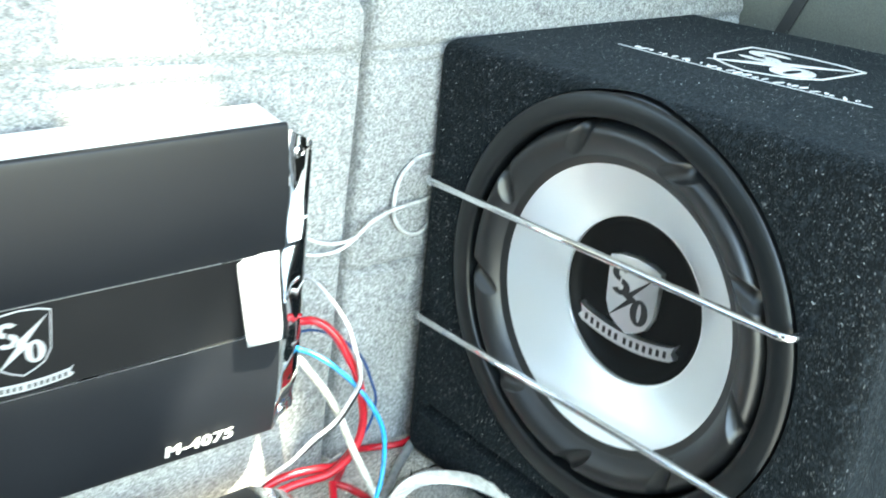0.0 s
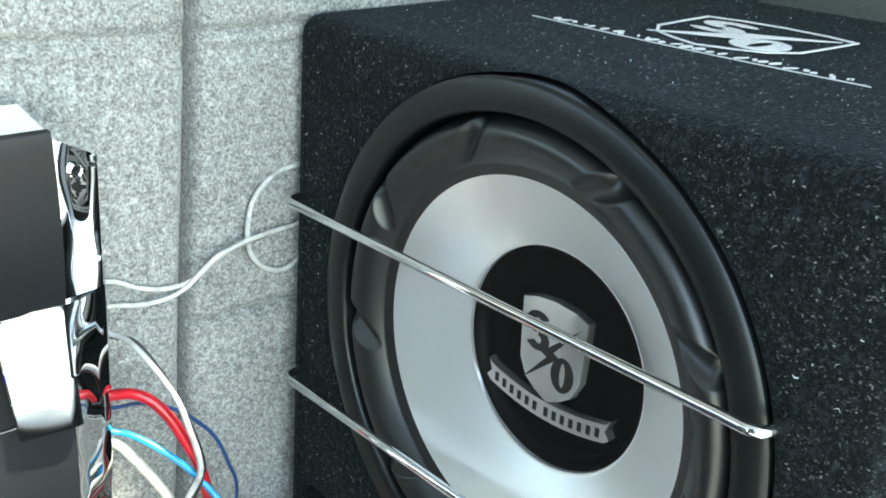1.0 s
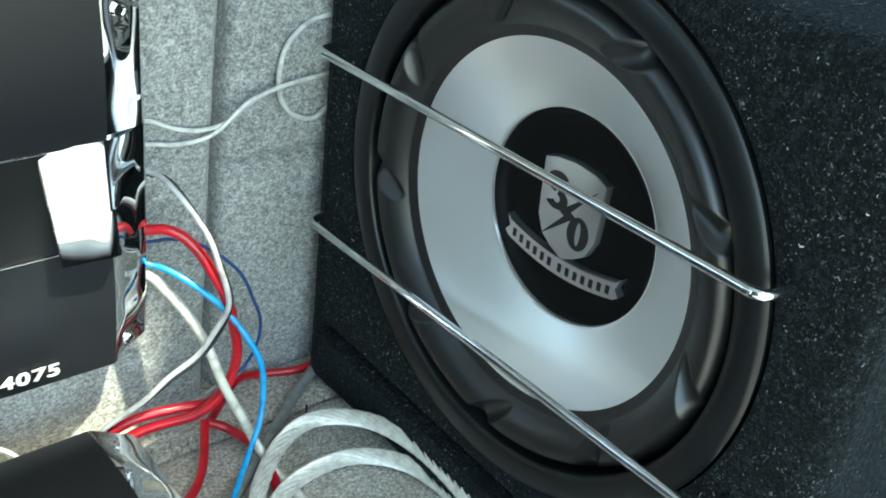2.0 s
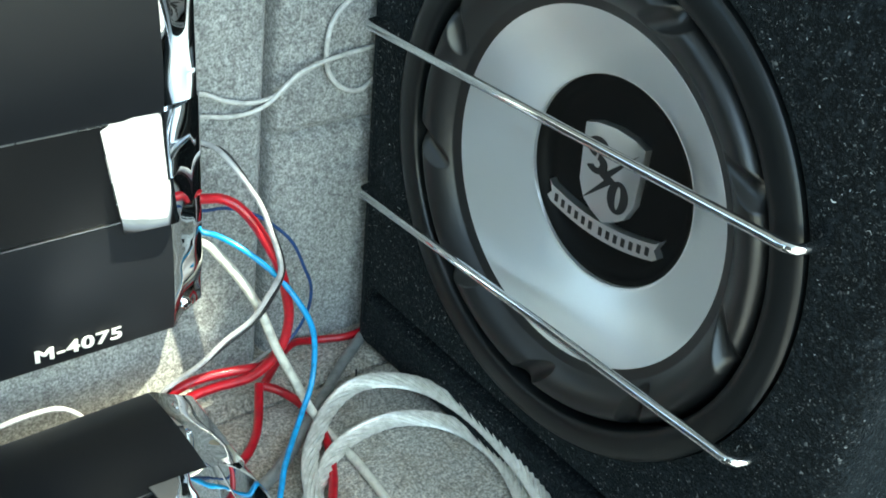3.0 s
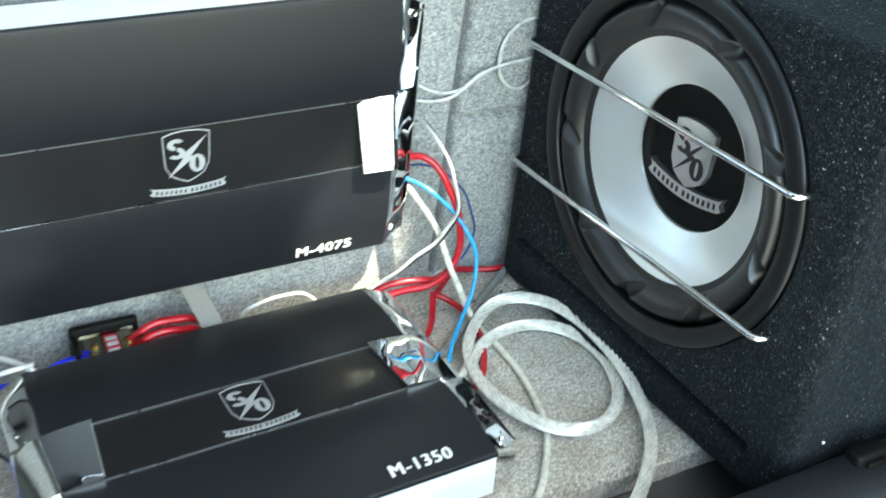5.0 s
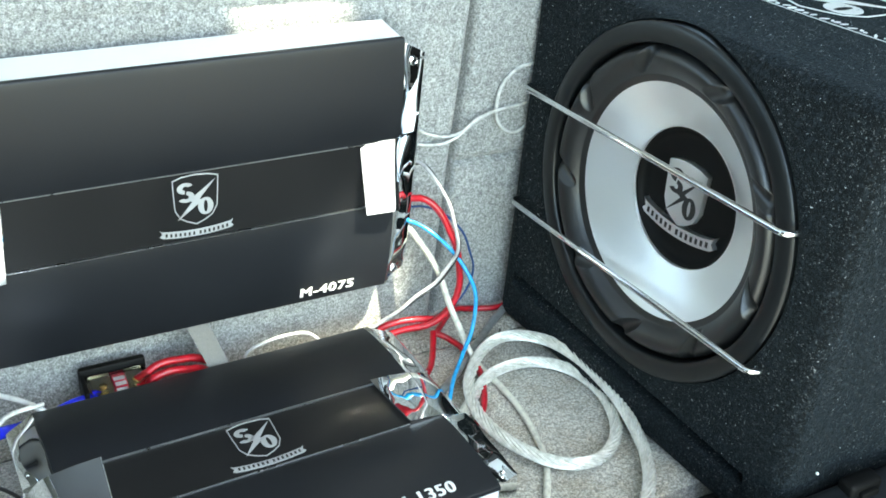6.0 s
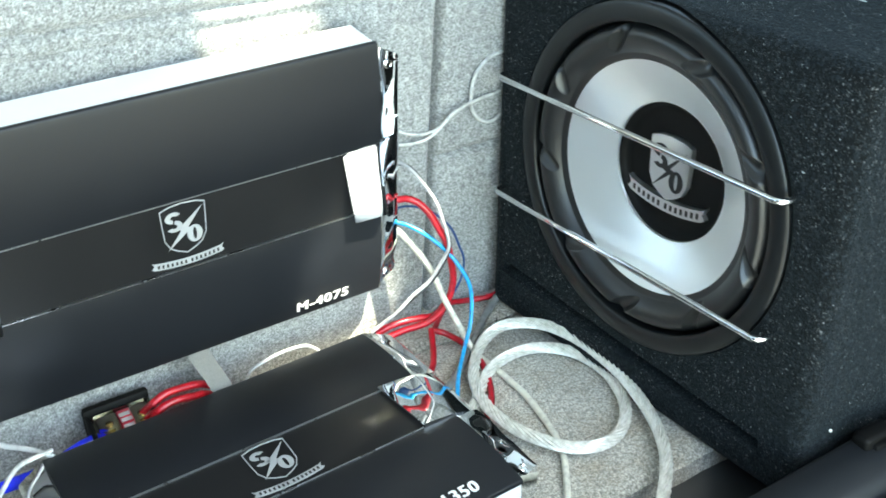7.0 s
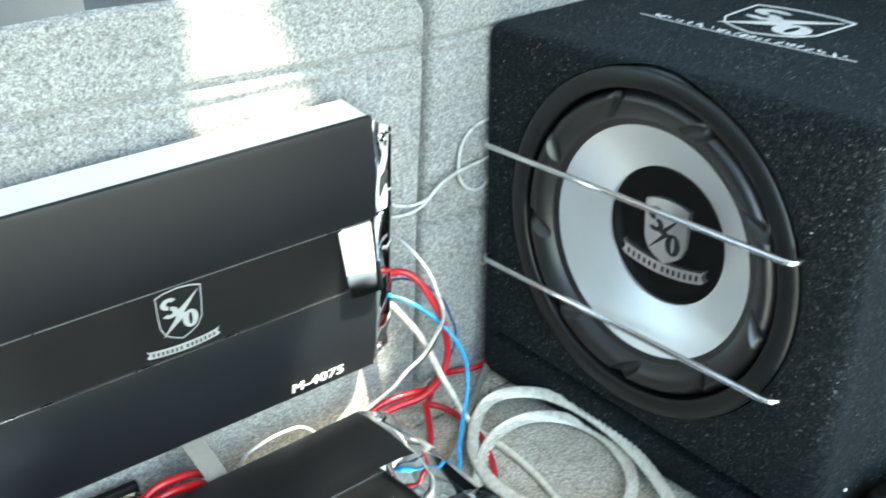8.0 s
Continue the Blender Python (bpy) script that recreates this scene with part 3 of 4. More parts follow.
def subwoofer_box():
    box = empty("subwoofer_box", pose(0.15, -0.19, 0.0))
    back = box.matrix_basis.inverted()
    inverse = back @ BOX_TURN
    bm = block(0.0, BOX_DEEP, -BOX_LONG, 0.002, 0.0005, BOX_TOP, 0.013, 4)
    for v in bm.verts:
        v.co.x += FACE_X + (FACE_LEAN * v.co.z if v.co.x < 0.1 else 0.0)
        v.co.z += 0.0015 * noise.noise(v.co * 9)
    hole = lathe([(0, -0.12), (RIM + 0.0011, -0.12), (RIM + 0.0011, 0.03), (0, 0.03)], 96)
    hole.transform(flat_pose(CENTRE_Y, CENTRE_Z))
    bmesh.ops.recalc_face_normals(hole, faces=hole.faces[:])
    slot = block(-0.05, 0.030, -0.350, -0.016, -0.0062, 0.0058, 0.0025)
    for v in slot.verts:
        v.co.z += 0.0524 + 0.047 * v.co.y
    body = cut(bm, [hole, slot])
    for v in body.verts:
        if v.co.z < 0.0470 + 0.047 * v.co.y and v.co.x < 0.03:
            v.co.x -= 0.003
    part("cabinet", body, BLACK_CARPET, box, "speckled black carpet over the whole cabinet", inverse, angle=50)
    rng = random.Random(5)
    lint = bmesh.new()
    for k in range(7000):
        side_no = rng.random()
        ahead = Vector((rng.uniform(-1, 1), rng.uniform(-1, 1), 0)).normalized()
        if side_no < 0.42:
            y, z = rng.uniform(-0.374, -0.008), rng.uniform(0.045, 0.355)
            if math.hypot(y - CENTRE_Y, z - CENTRE_Z) < RIM + 0.004:
                continue
            at = flat_pose(y, z, 0.0008)
        elif side_no < 0.9:
            at = Matrix.Translation((rng.uniform(0.04, 0.31), rng.uniform(-0.372, -0.012), BOX_TOP + 0.0012))
        else:
            at = Matrix.Translation((rng.uniform(0.03, 0.31), -BOX_LONG - 0.0006, rng.uniform(0.02, 0.35))) @ pose(0, 0, 0, 90)
        size, thin = rng.uniform(0.0003, 0.0016) * rng.choice((1, 1, 1, 2.0)), rng.uniform(0.00007, 0.0002) * rng.choice((1, 1, 1, 1.8))
        across = Vector((-ahead.y, ahead.x, 0)) * thin
        bend = Vector((-ahead.y, ahead.x, 0)) * rng.uniform(-0.5, 0.5) * size
        mid, lift = ahead * size * 0.5 + bend, Vector((0, 0, rng.uniform(0.0, 0.0008)))
        p = [-across, across, mid + across + lift, mid - across + lift, ahead * size + across * 0.5 + lift, ahead * size - across * 0.5 + lift]
        q = [lint.verts.new(at @ w) for w in p]
        lint.faces.new((q[0], q[1], q[2], q[3]))
        lint.faces.new((q[3], q[2], q[4], q[5]))
    fuzz = part("carpet_lint", lint, LINT, box, "pale lint caught in the carpet", inverse, smooth=False)
    fuzz["kind"] = "stuff"
    part("white_tuft", lathe([(0, -0.0014), (0.0011, -0.0007), (0.0014, 0.0003), (0.0008, 0.0012), (0, 0.0015)], 7), WHITE_PRINT, box, "small white tuft", inverse @ pose(0.034, -BOX_LONG - 0.001, 0.060, 70, 20))
    for z in (0.2625, 0.1465):
        y0, y1, out = -0.0235, -0.3495, 0.0225
        pts = []
        for y, o in ((y0, -0.004), (y0, 0.010), (y0 - 0.0015, 0.018), (y0 - 0.006, out), (y0 - 0.03, out), ((y0 + y1) / 2, out), (y1 + 0.03, out), (y1 + 0.006, out), (y1 + 0.0015, 0.018), (y1, 0.010), (y1, -0.004)):
            pts.append(back @ face_pose(y, z, o).translation)
        part("grille_bar", tube(pts, 0.0027, 12, step=0.003), BAR_CHROME, box, "bent polished chrome guard bar")
    top = inverse @ Matrix(((0, 1, 0, 0.178), (-1, 0, 0, -0.1905), (0, 0, 1, BOX_TOP + 0.0006), (0, 0, 0, 1))) @ Matrix.Diagonal((1.0, 0.7, 1.0, 1.0))
    emblem(box, top, 0.1, False, 0.0006, WHITE_PRINT, (0.995, 0.04, 0.17), 0.70, 26, True)
    return tagged(box, "black speckled carpeted subwoofer box on the boot floor", "subwoofer box")


subwoofer_box()


def speaker():
    m = face_pose(CENTRE_Y, CENTRE_Z, 0.0005)
    drv = empty("speaker", m)
    part("gasket", lathe([(RIM - 0.0012, -0.020), (RIM - 0.0012, 0.0008), (RIM - 0.0004, 0.0012), (RIM, 0.0022), (RIM - 0.0008, 0.0034), (RIM - 0.003, 0.0043), (RIM - 0.0075, 0.0049), (RIM - 0.0125, 0.0048), (RIM - 0.0158, 0.0040), (RIM - 0.0172, 0.0026), (RIM - 0.0176, 0.0008), (RIM - 0.0176, -0.012)], 144), GASKET, drv, "broad flat black rubber gasket")
    # surround: a broad roll falling to the cone, with almond-shaped scallops
    bm = bmesh.new()
    n, rows = 900, 50
    grid = []
    swirl, count = radians(-54), 9
    for j in range(rows + 1):
        s = j / rows
        r = 0.1336 - 0.0313 * s
        if s < 0.3:
            base = 0.0042 - 0.0125 * (1 - s / 0.3) ** 2.2
        elif s < 0.82:
            base = 0.0042 - 0.0112 * ((s - 0.3) / 0.52) ** 1.9
        else:
            base = -0.0070 - 0.0022 * (s - 0.82) / 0.18
        row = []
        for k in range(n):
            a = 2 * math.pi * k / n
            dent = 0.0
            for q in range(count):
                b = radians(-12.5) + 2 * math.pi * q / count
                d = (a - b + math.pi) % (2 * math.pi) - math.pi
                if abs(d) < 0.4:
                    u, v = r - 0.1226, d * r
                    p, w = u * math.cos(swirl) + v * math.sin(swirl), -u * math.sin(swirl) + v * math.cos(swirl)
                    e = (p / 0.0190) ** 2 + (w / 0.0068) ** 2
                    if e < 1:
                        dent = -0.0066 * (1 - e)
            row.append(bm.verts.new((r * math.cos(a), r * math.sin(a), base + dent)))
        grid.append(row)
    for a, b in zip(grid, grid[1:]):
        for k in range(n):
            bm.faces.new((a[k], a[(k + 1) % n], b[(k + 1) % n], b[k]))
    part("surround", bm, RUBBER, drv, "scalloped glossy black rubber surround", angle=70)
    part("cone", lathe([(0.1034, -0.0120), (0.1030, -0.0097), (0.1022, -0.0092), (0.092, -0.0150), (0.078, -0.0234), (0.0640, -0.0320), (0.0626, -0.0330), (0.0619, -0.0331), (0.0616, -0.0345), (0.0616, -0.046)], 160), SPUN, drv, "brushed aluminium cone ring")
    cap = part("dust_cap", lathe([(0.0618, -0.0460), (0.0616, -0.0352), (0.0600, -0.0358), (0.0580, -0.0385), (0.0555, -0.0412), (0.0500, -0.0422), (0.02, -0.0422), (0, -0.0422)], 96), CAP_BLACK, drv, "matt black dust cap")
    emblem(cap, pose(-0.0035, 0.0005, -0.0424), 0.0466, True, 0.0056, BADGE_SILVER, (0.9, 0.13, 0.23), 0.60, 13)
    part("basket", lathe([(RIM + 0.0008, -0.021), (0.145, -0.0205), (0.137, -0.018), (0.136, -0.024), (0.14, -0.012), (0.11, -0.05), (0.07, -0.09), (0, -0.095)], 64), BLACK_PLASTIC, drv)
    return tagged(drv, "large subwoofer with black rubber surround and aluminium cone", "speaker")


speaker()

# ---- amplifiers ----
def amplifier(length, text, m, label, tip, inner_edge, outer_edge, crumple):
    """Built lying on its back: x along it, y across it, z out of its face. tip, inner_edge, outer_edge: how far the
    lower corner and the two ends of the chrome plates stand off the face; crumple: how dented the plates are."""
    amp = empty("amplifier", m)
    wide, thick, low, high = 0.248, 0.050, 0.0936, 0.1573
    # two domed outer covers, rounded off at their outer edges
    for name, inner, outer in (("lower_cover", low, 0.0), ("upper_cover", high, wide)):
        way = 1 if outer > inner else -1
        sec = [(inner, 0.02)]
        for k in range(21):
            t = k / 20
            y = inner + (outer - way * 0.0016 - inner) * t
            sec.append((y, thick - 0.0015 + 0.0024 * math.sin(math.pi * t ** 0.75) * (1 - 0.2 * t) - 0.0036 * t ** 4))
        z_edge = sec[-1][1]
        sec += [(outer - way * 0.0008, z_edge - 0.0003), (outer - way * 0.0002, z_edge - 0.0009), (outer, z_edge - 0.0018), (outer, 0.0405), (outer - way * 0.004, 0.040)]
        bm = bmesh.new()
        a = [bm.verts.new((0.0, y, z)) for y, z in sec]
        b = [bm.verts.new((length, y, z)) for y, z in sec]
        for k in range(len(sec) - 1):
            bm.faces.new((a[k], a[k + 1], b[k + 1], b[k]))
        bm.faces.new(a)
        bm.faces.new(b)
        part(name, bm, AMP_BLACK, amp, angle=30)
    part("centre_band", block(0.0, length, low + 0.0006, high - 0.0006, 0.02, thick - 0.0018, 0.0004, 1), BAND_BLACK, amp)
    for y in (low, high):
        part("pinstripe", block(0.031, length - 0.031, y - 0.00027, y + 0.00027, 0.03, thick - 0.0007), STEEL, amp, "thin bright metal line")
    for y0, y1 in ((0.0007, 0.006), (wide - 0.006, wide - 0.0007)):
        part("side_rail", block(0.0005, length - 0.0005, y0, y1, 0.002, 0.0415, 0.0008, 1), SIDE_ALUMINIUM, amp, "bare satin aluminium side")
    part("base_plate", block(0.002, length - 0.002, 0.002, wide - 0.002, 0.0, 0.012, 0.001, 1), BLACK_PLASTIC, amp)
    slope = [(0.0, 0.0462), (0.0014, 0.0466), (0.008, 0.0446), (0.016, 0.0421), (0.0216, 0.0403), (0.0232, 0.0386), (0.0236, 0.018), (0.0236, 0.002)]
    fold = [(-0.003, thick + outer_edge), (0.0005, thick + outer_edge - 0.0006), (0.008, 0.0478), (0.016, 0.0434), (0.0234, 0.0392), (0.0252, 0.0368), (0.0256, 0.018), (0.0256, 0.002)]
    for s, x_end in ((1, length), (-1, 0.0)):
        # mirror-bright sheet ends: a sloping strip on either side of a plate that folds over the face
        for name, y0, y1, cut0, cut1 in (("end_cap", 0.003, low - 0.0012, 0.35, 0.0), ("end_plate", low - 0.001, high + 0.0012, 0.0, 0.0), ("end_cap", high + 0.0014, wide - 0.003, 0.0, 0.62)):
            bm = bmesh.new()
            rows = []
            n = 40
            for k in range(n + 1):
                t = k / n
                if name == "end_plate":
                    inset, rise = 0.0310 + 0.0052 * t, tip * ((1 - t) ** 1.15 - 0.3)
                    sec = [(-inset, thick - 0.002), (-inset, thick + inner_edge - 0.0006), (-inset + 0.0007, thick + inner_edge)]
                    for q in (0.15, 0.3, 0.45, 0.6, 0.75, 0.9):
                        dent = 0.0005 * math.sin(9 * q + 5.5 * t + 3 * s) + 0.0003 * math.sin(17 * t - 8 * q + length * 30)
                        bulge = crumple * (0.0010 + 0.4 * dent) * math.sin(math.pi * q)
                        sec.append((-inset + (inset - 0.003) * q, thick + inner_edge + (outer_edge - inner_edge) * q + bulge))
                    sec += fold
                else:
                    inset, rise = 0.0, 0.0
                    sec = [(-0.001, 0.044)] + [(x, z + 0.9 * crumple * (0.0466 - z) if z > 0.03 else z) for x, z in slope]
                row = []
                for x, z in sec:
                    out = max(0.0, x)
                    ya, yb = y0 + cut0 * out, y1 - cut1 * out
                    y = ya + (yb - ya) * t
                    wave = (0.0011 * math.sin(y * 71 + 2.1 * s + length * 20) + 0.0006 * math.sin(y * 167 + s)) * min(1.0, out / 0.02) if name == "end_cap" and z > 0.03 else 0.0
                    if name == "end_cap" and z > 0.03:
                        wave = 0.0009 * math.sin(y * 120 + 1.5 + s) * math.sin(math.pi * min(1.0, out / 0.0216)) if y > high else wave
                        if y < low:
                            wave += 0.0006 * math.sin(y * 210 + 1 + s) * math.sin(math.pi * min(1.0, out / 0.0216))
                        wave -= 0.0060 * math.exp(-max(0.0, y - 0.003) / 0.017) * min(1.0, out / 0.006)
                    row.append(bm.verts.new((x_end + s * x, y, z + wave + (rise if z > thick - 0.0019 else 0.0))))
                rows.append(row)
            for a, b in zip(rows, rows[1:]):
                for i in range(len(a) - 1):
                    bm.faces.new((a[i], a[i + 1], b[i + 1], b[i]))
            for row in (rows[0], rows[-1]):
                bm.faces.new(row + [bm.verts.new((row[0].co.x, row[0].co.y, 0.002))])
            part(name, bm, WAVY_CHROME if name == "end_cap" else PLATE_CHROME, amp, "mirror-bright sloping chrome end" if name == "end_cap" else "polished chrome plate folded over the end", angle=35)
        for y in (0.0135, wide - 0.0215):
            sunk = 0.0026 if y < 0.1 else 0.0
            ring = part("screw_washer", lathe([(0.0040, -0.003), (0.0040, 0.0007), (0.0034, 0.0011), (0.0026, 0.0006), (0.0026, -0.003)], 20), CHROME, amp, "", pose(x_end + s * 0.0105, y, 0.0437 - sunk, sunk * 6000, s * 17))
            part("screw", lathe([(0.0025, -0.0005), (0.0022, 0.0001), (0.0012, 0.0002), (0.0009, -0.0004), (0, -0.0004)], 16), BLACK_PLASTIC, ring)
    emblem(amp, pose(length * 0.503, 0.131, thick - 0.0016), 0.037, False, 0.0005, SILVER_PRINT, (0.76, 0.07, 0.17), 0.76)
    lettering(text, 0.0505, 0.0105, 0.0005, WHITE_PRINT, amp, pose(length - 0.0850, 0.0085, thick - 0.0030, 9), "white stencil lettering")
    return tagged(amp, label, "amplifier", "car amplifiers")


amplifier(0.3554, "M-4075", pose(-0.5131, 0.0095, 0.0938, 96.36), "black four-channel amplifier with chrome ends on the seat back", 0.0118, 0.0012, 0.0030, 0.0)
amplifier(0.3016, "M-1350", pose(-0.4735, -0.2897, 0.0008, 0, 0, 1.6), "black amplifier with chrome ends lying on the boot floor", 0.0, 0.0030, 0.0, 0.5)


# ---- cables ----
def wire(name, points, radius, mat, label, category="cable", **more):
    ob = part(name, tube(points, radius, more.pop("sides", 10), **more), mat, angle=80)
    return tagged(ob, label, category)


wire("power_cable", [(-0.135, -0.372, 0.006), (-0.096, -0.351, 0.012), (-0.066, -0.329, 0.012), (-0.034, -0.297, 0.012), (-0.011, -0.258, 0.012), (0.001, -0.215, 0.016), (0.005, -0.177, 0.02), (0.004, -0.134, 0.022), (-0.006, -0.098, 0.022), (-0.025, -0.075, 0.02), (-0.047, -0.067, 0.017), (-0.072, -0.077, 0.013), (-0.1, -0.106, 0.013), (-0.115, -0.135, 0.013), (-0.121, -0.165, 0.013), (-0.118, -0.197, 0.013), (-0.108, -0.223, 0.013), (-0.093, -0.245, 0.013), (-0.071, -0.256, 0.013), (-0.043, -0.248, 0.007), (-0.018, -0.229, 0.007), (-0.002, -0.201, 0.007), (0.006, -0.168, 0.007), (0.002, -0.136, 0.007), (-0.013, -0.113, 0.007), (-0.035, -0.101, 0.007), (-0.063, -0.101, 0.007), (-0.087, -0.111, 0.007), (-0.114, -0.134, 0.006), (-0.133, -0.154, 0.006), (-0.16, -0.2, 0.006)], 0.0047, SILVER_WIRE, "thick silver stranded power cable coiled on the floor", sides=90, lobes=10, depth=0.22, pitch=0.085, step=0.002)
wire("ivory_cable", [(-0.17, -0.012, 0.155), (-0.132, -0.022, 0.139), (-0.121, -0.026, 0.127), (-0.11, -0.034, 0.108), (-0.102, -0.042, 0.088), (-0.097, -0.055, 0.062), (-0.089, -0.063, 0.038), (-0.082, -0.07, 0.017), (-0.078, -0.084, 0.006), (-0.075, -0.108, 0.004), (-0.076, -0.157, 0.004), (-0.086, -0.207, 0.004), (-0.1, -0.243, 0.004), (-0.134, -0.29, 0.004), (-0.163, -0.313, 0.004)], 0.0031, BEIGE_WIRE, "ivory cable from the upper amplifier to the floor")
wire("white_wire", [(-0.17, -0.012, 0.232), (-0.127, -0.022, 0.207), (-0.118, -0.03, 0.202), (-0.11, -0.042, 0.189), (-0.101, -0.05, 0.169), (-0.097, -0.055, 0.15), (-0.094, -0.058, 0.134), (-0.094, -0.058, 0.121), (-0.102, -0.055, 0.105), (-0.113, -0.052, 0.089), (-0.131, -0.05, 0.078), (-0.147, -0.048, 0.065), (-0.16, -0.038, 0.05), (-0.17, -0.034, 0.04), (-0.176, -0.033, 0.02)], 0.0018, PEARL_WIRE, "white wire arching down from the upper amplifier")
wire("black_wire", [(-0.17, -0.01, 0.23), (-0.126, -0.018, 0.203), (-0.113, -0.028, 0.199), (-0.102, -0.045, 0.175), (-0.095, -0.05, 0.153), (-0.09, -0.054, 0.13), (-0.091, -0.055, 0.117), (-0.098, -0.052, 0.1), (-0.11, -0.05, 0.085), (-0.128, -0.047, 0.073), (-0.146, -0.042, 0.058), (-0.162, -0.035, 0.046), (-0.172, -0.031, 0.022)], 0.0013, BLACK_WIRE, "thin black wire beside the white wire")
wire("red_cable", [(-0.17, -0.012, 0.178), (-0.13, -0.022, 0.168), (-0.12, -0.028, 0.169), (-0.111, -0.034, 0.165), (-0.103, -0.04, 0.154), (-0.096, -0.045, 0.138), (-0.09, -0.05, 0.12), (-0.087, -0.052, 0.098), (-0.086, -0.052, 0.082), (-0.09, -0.052, 0.065), (-0.099, -0.05, 0.05), (-0.114, -0.046, 0.039), (-0.136, -0.038, 0.034), (-0.154, -0.034, 0.029), (-0.18, -0.032, 0.018)], 0.0034, RED_WIRE, "thick red power cable arching to the lower amplifier")
wire("red_cable", [(-0.084, -0.038, 0.05), (-0.1, -0.04, 0.04), (-0.118, -0.04, 0.043), (-0.14, -0.037, 0.044), (-0.158, -0.034, 0.040), (-0.185, -0.031, 0.026)], 0.0033, RED_WIRE, "thick red cable entering the lower amplifier")
wire("red_cable", [(-0.102, -0.034, 0.02), (-0.115, -0.058, 0.008), (-0.129, -0.077, 0.008), (-0.145, -0.088, 0.008), (-0.17, -0.1, 0.02)], 0.0032, RED_WIRE, "red cable looping over the floor")
wire("red_cable", [(-0.1, -0.034, 0.018), (-0.088, -0.04, 0.012), (-0.079, -0.061, 0.007), (-0.08, -0.088, 0.005), (-0.093, -0.122, 0.005), (-0.109, -0.148, 0.005), (-0.125, -0.163, 0.005), (-0.16, -0.2, 0.01)], 0.0032, RED_WIRE, "red cable running under the coil")
wire("red_cable", [(-0.1, -0.034, 0.016), (-0.06, 0.004, 0.012), (-0.038, 0.008, 0.007), (-0.008, 0, 0.006), (0.025, 0.008, 0.006)], 0.003, RED_WIRE, "red cable along the foot of the seat back")
wire("blue_wire", [(-0.17, -0.012, 0.165), (-0.132, -0.022, 0.146), (-0.121, -0.028, 0.142), (-0.108, -0.04, 0.133), (-0.093, -0.05, 0.116), (-0.084, -0.06, 0.1), (-0.077, -0.066, 0.081), (-0.077, -0.07, 0.064), (-0.083, -0.076, 0.042), (-0.098, -0.088, 0.028), (-0.123, -0.115, 0.021), (-0.142, -0.14, 0.013), (-0.165, -0.16, 0.03)], 0.002, BLUE_WIRE, "bright blue wire between the amplifiers")
wire("dark_blue_wire", [(-0.16, -0.012, 0.168), (-0.127, -0.012, 0.154), (-0.109, -0.012, 0.151), (-0.091, -0.014, 0.143), (-0.076, -0.016, 0.13), (-0.064, -0.018, 0.114), (-0.057, -0.02, 0.093), (-0.053, -0.021, 0.078), (-0.055, -0.02, 0.059), (-0.064, -0.018, 0.041), (-0.078, -0.02, 0.032), (-0.092, -0.026, 0.033)], 0.0012, NAVY_WIRE, "thin dark blue wire hanging by the seat back")
wire("white_wire", [(-0.117, -0.03, 0.033), (-0.104, -0.028, 0.035), (-0.089, -0.026, 0.039)], 0.0011, WHITE_WIRE, "short thin white wire end behind the red cable")
wire("speaker_wire", [(0.04, 0.006, 0.275), (0.014, 0.004, 0.273), (-0.005, 0.003, 0.27), (-0.02, 0.002, 0.258), (-0.026, 0.001, 0.242), (-0.025, 0.002, 0.224), (-0.015, 0.004, 0.21), (-0.001, 0.005, 0.204), (0.012, 0.006, 0.209), (0.04, 0.008, 0.225)], 0.0017, WHITE_WIRE, "white speaker wire looped beside the box")
wire("speaker_wire", [(0.04, 0.006, 0.242), (0.013, 0.005, 0.234), (-0.01, 0.002, 0.233), (-0.031, -0.002, 0.232), (-0.049, -0.001, 0.225), (-0.061, -0.001, 0.217), (-0.07, -0.001, 0.214), (-0.084, -0.001, 0.214), (-0.1, -0.001, 0.219), (-0.117, -0.001, 0.227), (-0.15, 0, 0.225)], 0.0015, WHITE_WIRE, "white speaker wire across the seat back")
wire("speaker_wire", [(-0.028, -0.004, 0.234), (-0.048, -0.003, 0.228), (-0.06, -0.003, 0.22), (-0.069, -0.003, 0.213), (-0.081, -0.002, 0.208), (-0.098, -0.002, 0.208), (-0.118, -0.002, 0.212), (-0.15, 0, 0.21)], 0.0015, WHITE_WIRE, "white speaker wire twisted with its pair")
wire("grey_cable", [(-0.002, -0.005, 0.006), (-0.034, -0.029, 0.006), (-0.06, -0.052, 0.006), (-0.117, -0.099, 0.006), (-0.143, -0.114, 0.006)], 0.0042, SLEEVE, "dull grey sleeved cable on the floor")
wire("stray_wire", [(-0.034, -0.047, 0.002), (-0.03, -0.044, 0.004), (-0.029, -0.043, 0.01)], 0.0007, BLACK_WIRE, "short frayed wire end on the carpet")

# wires behind and beside the lower amplifier
wire("red_cable", [(-0.39, -0.021, 0.034), (-0.378, -0.02, 0.044), (-0.366, -0.019, 0.048), (-0.349, -0.017, 0.046), (-0.331, -0.016, 0.041), (-0.30, -0.02, 0.02), (-0.28, -0.026, 0.006)], 0.0036, RED_WIRE, "red fused cable behind the lower amplifier")
wire("red_cable", [(-0.39, -0.028, 0.03), (-0.377, -0.029, 0.041), (-0.362, -0.028, 0.044), (-0.345, -0.026, 0.04), (-0.33, -0.024, 0.034), (-0.305, -0.03, 0.014), (-0.29, -0.034, 0.005)], 0.0036, RED_WIRE, "second red fused cable on the floor")
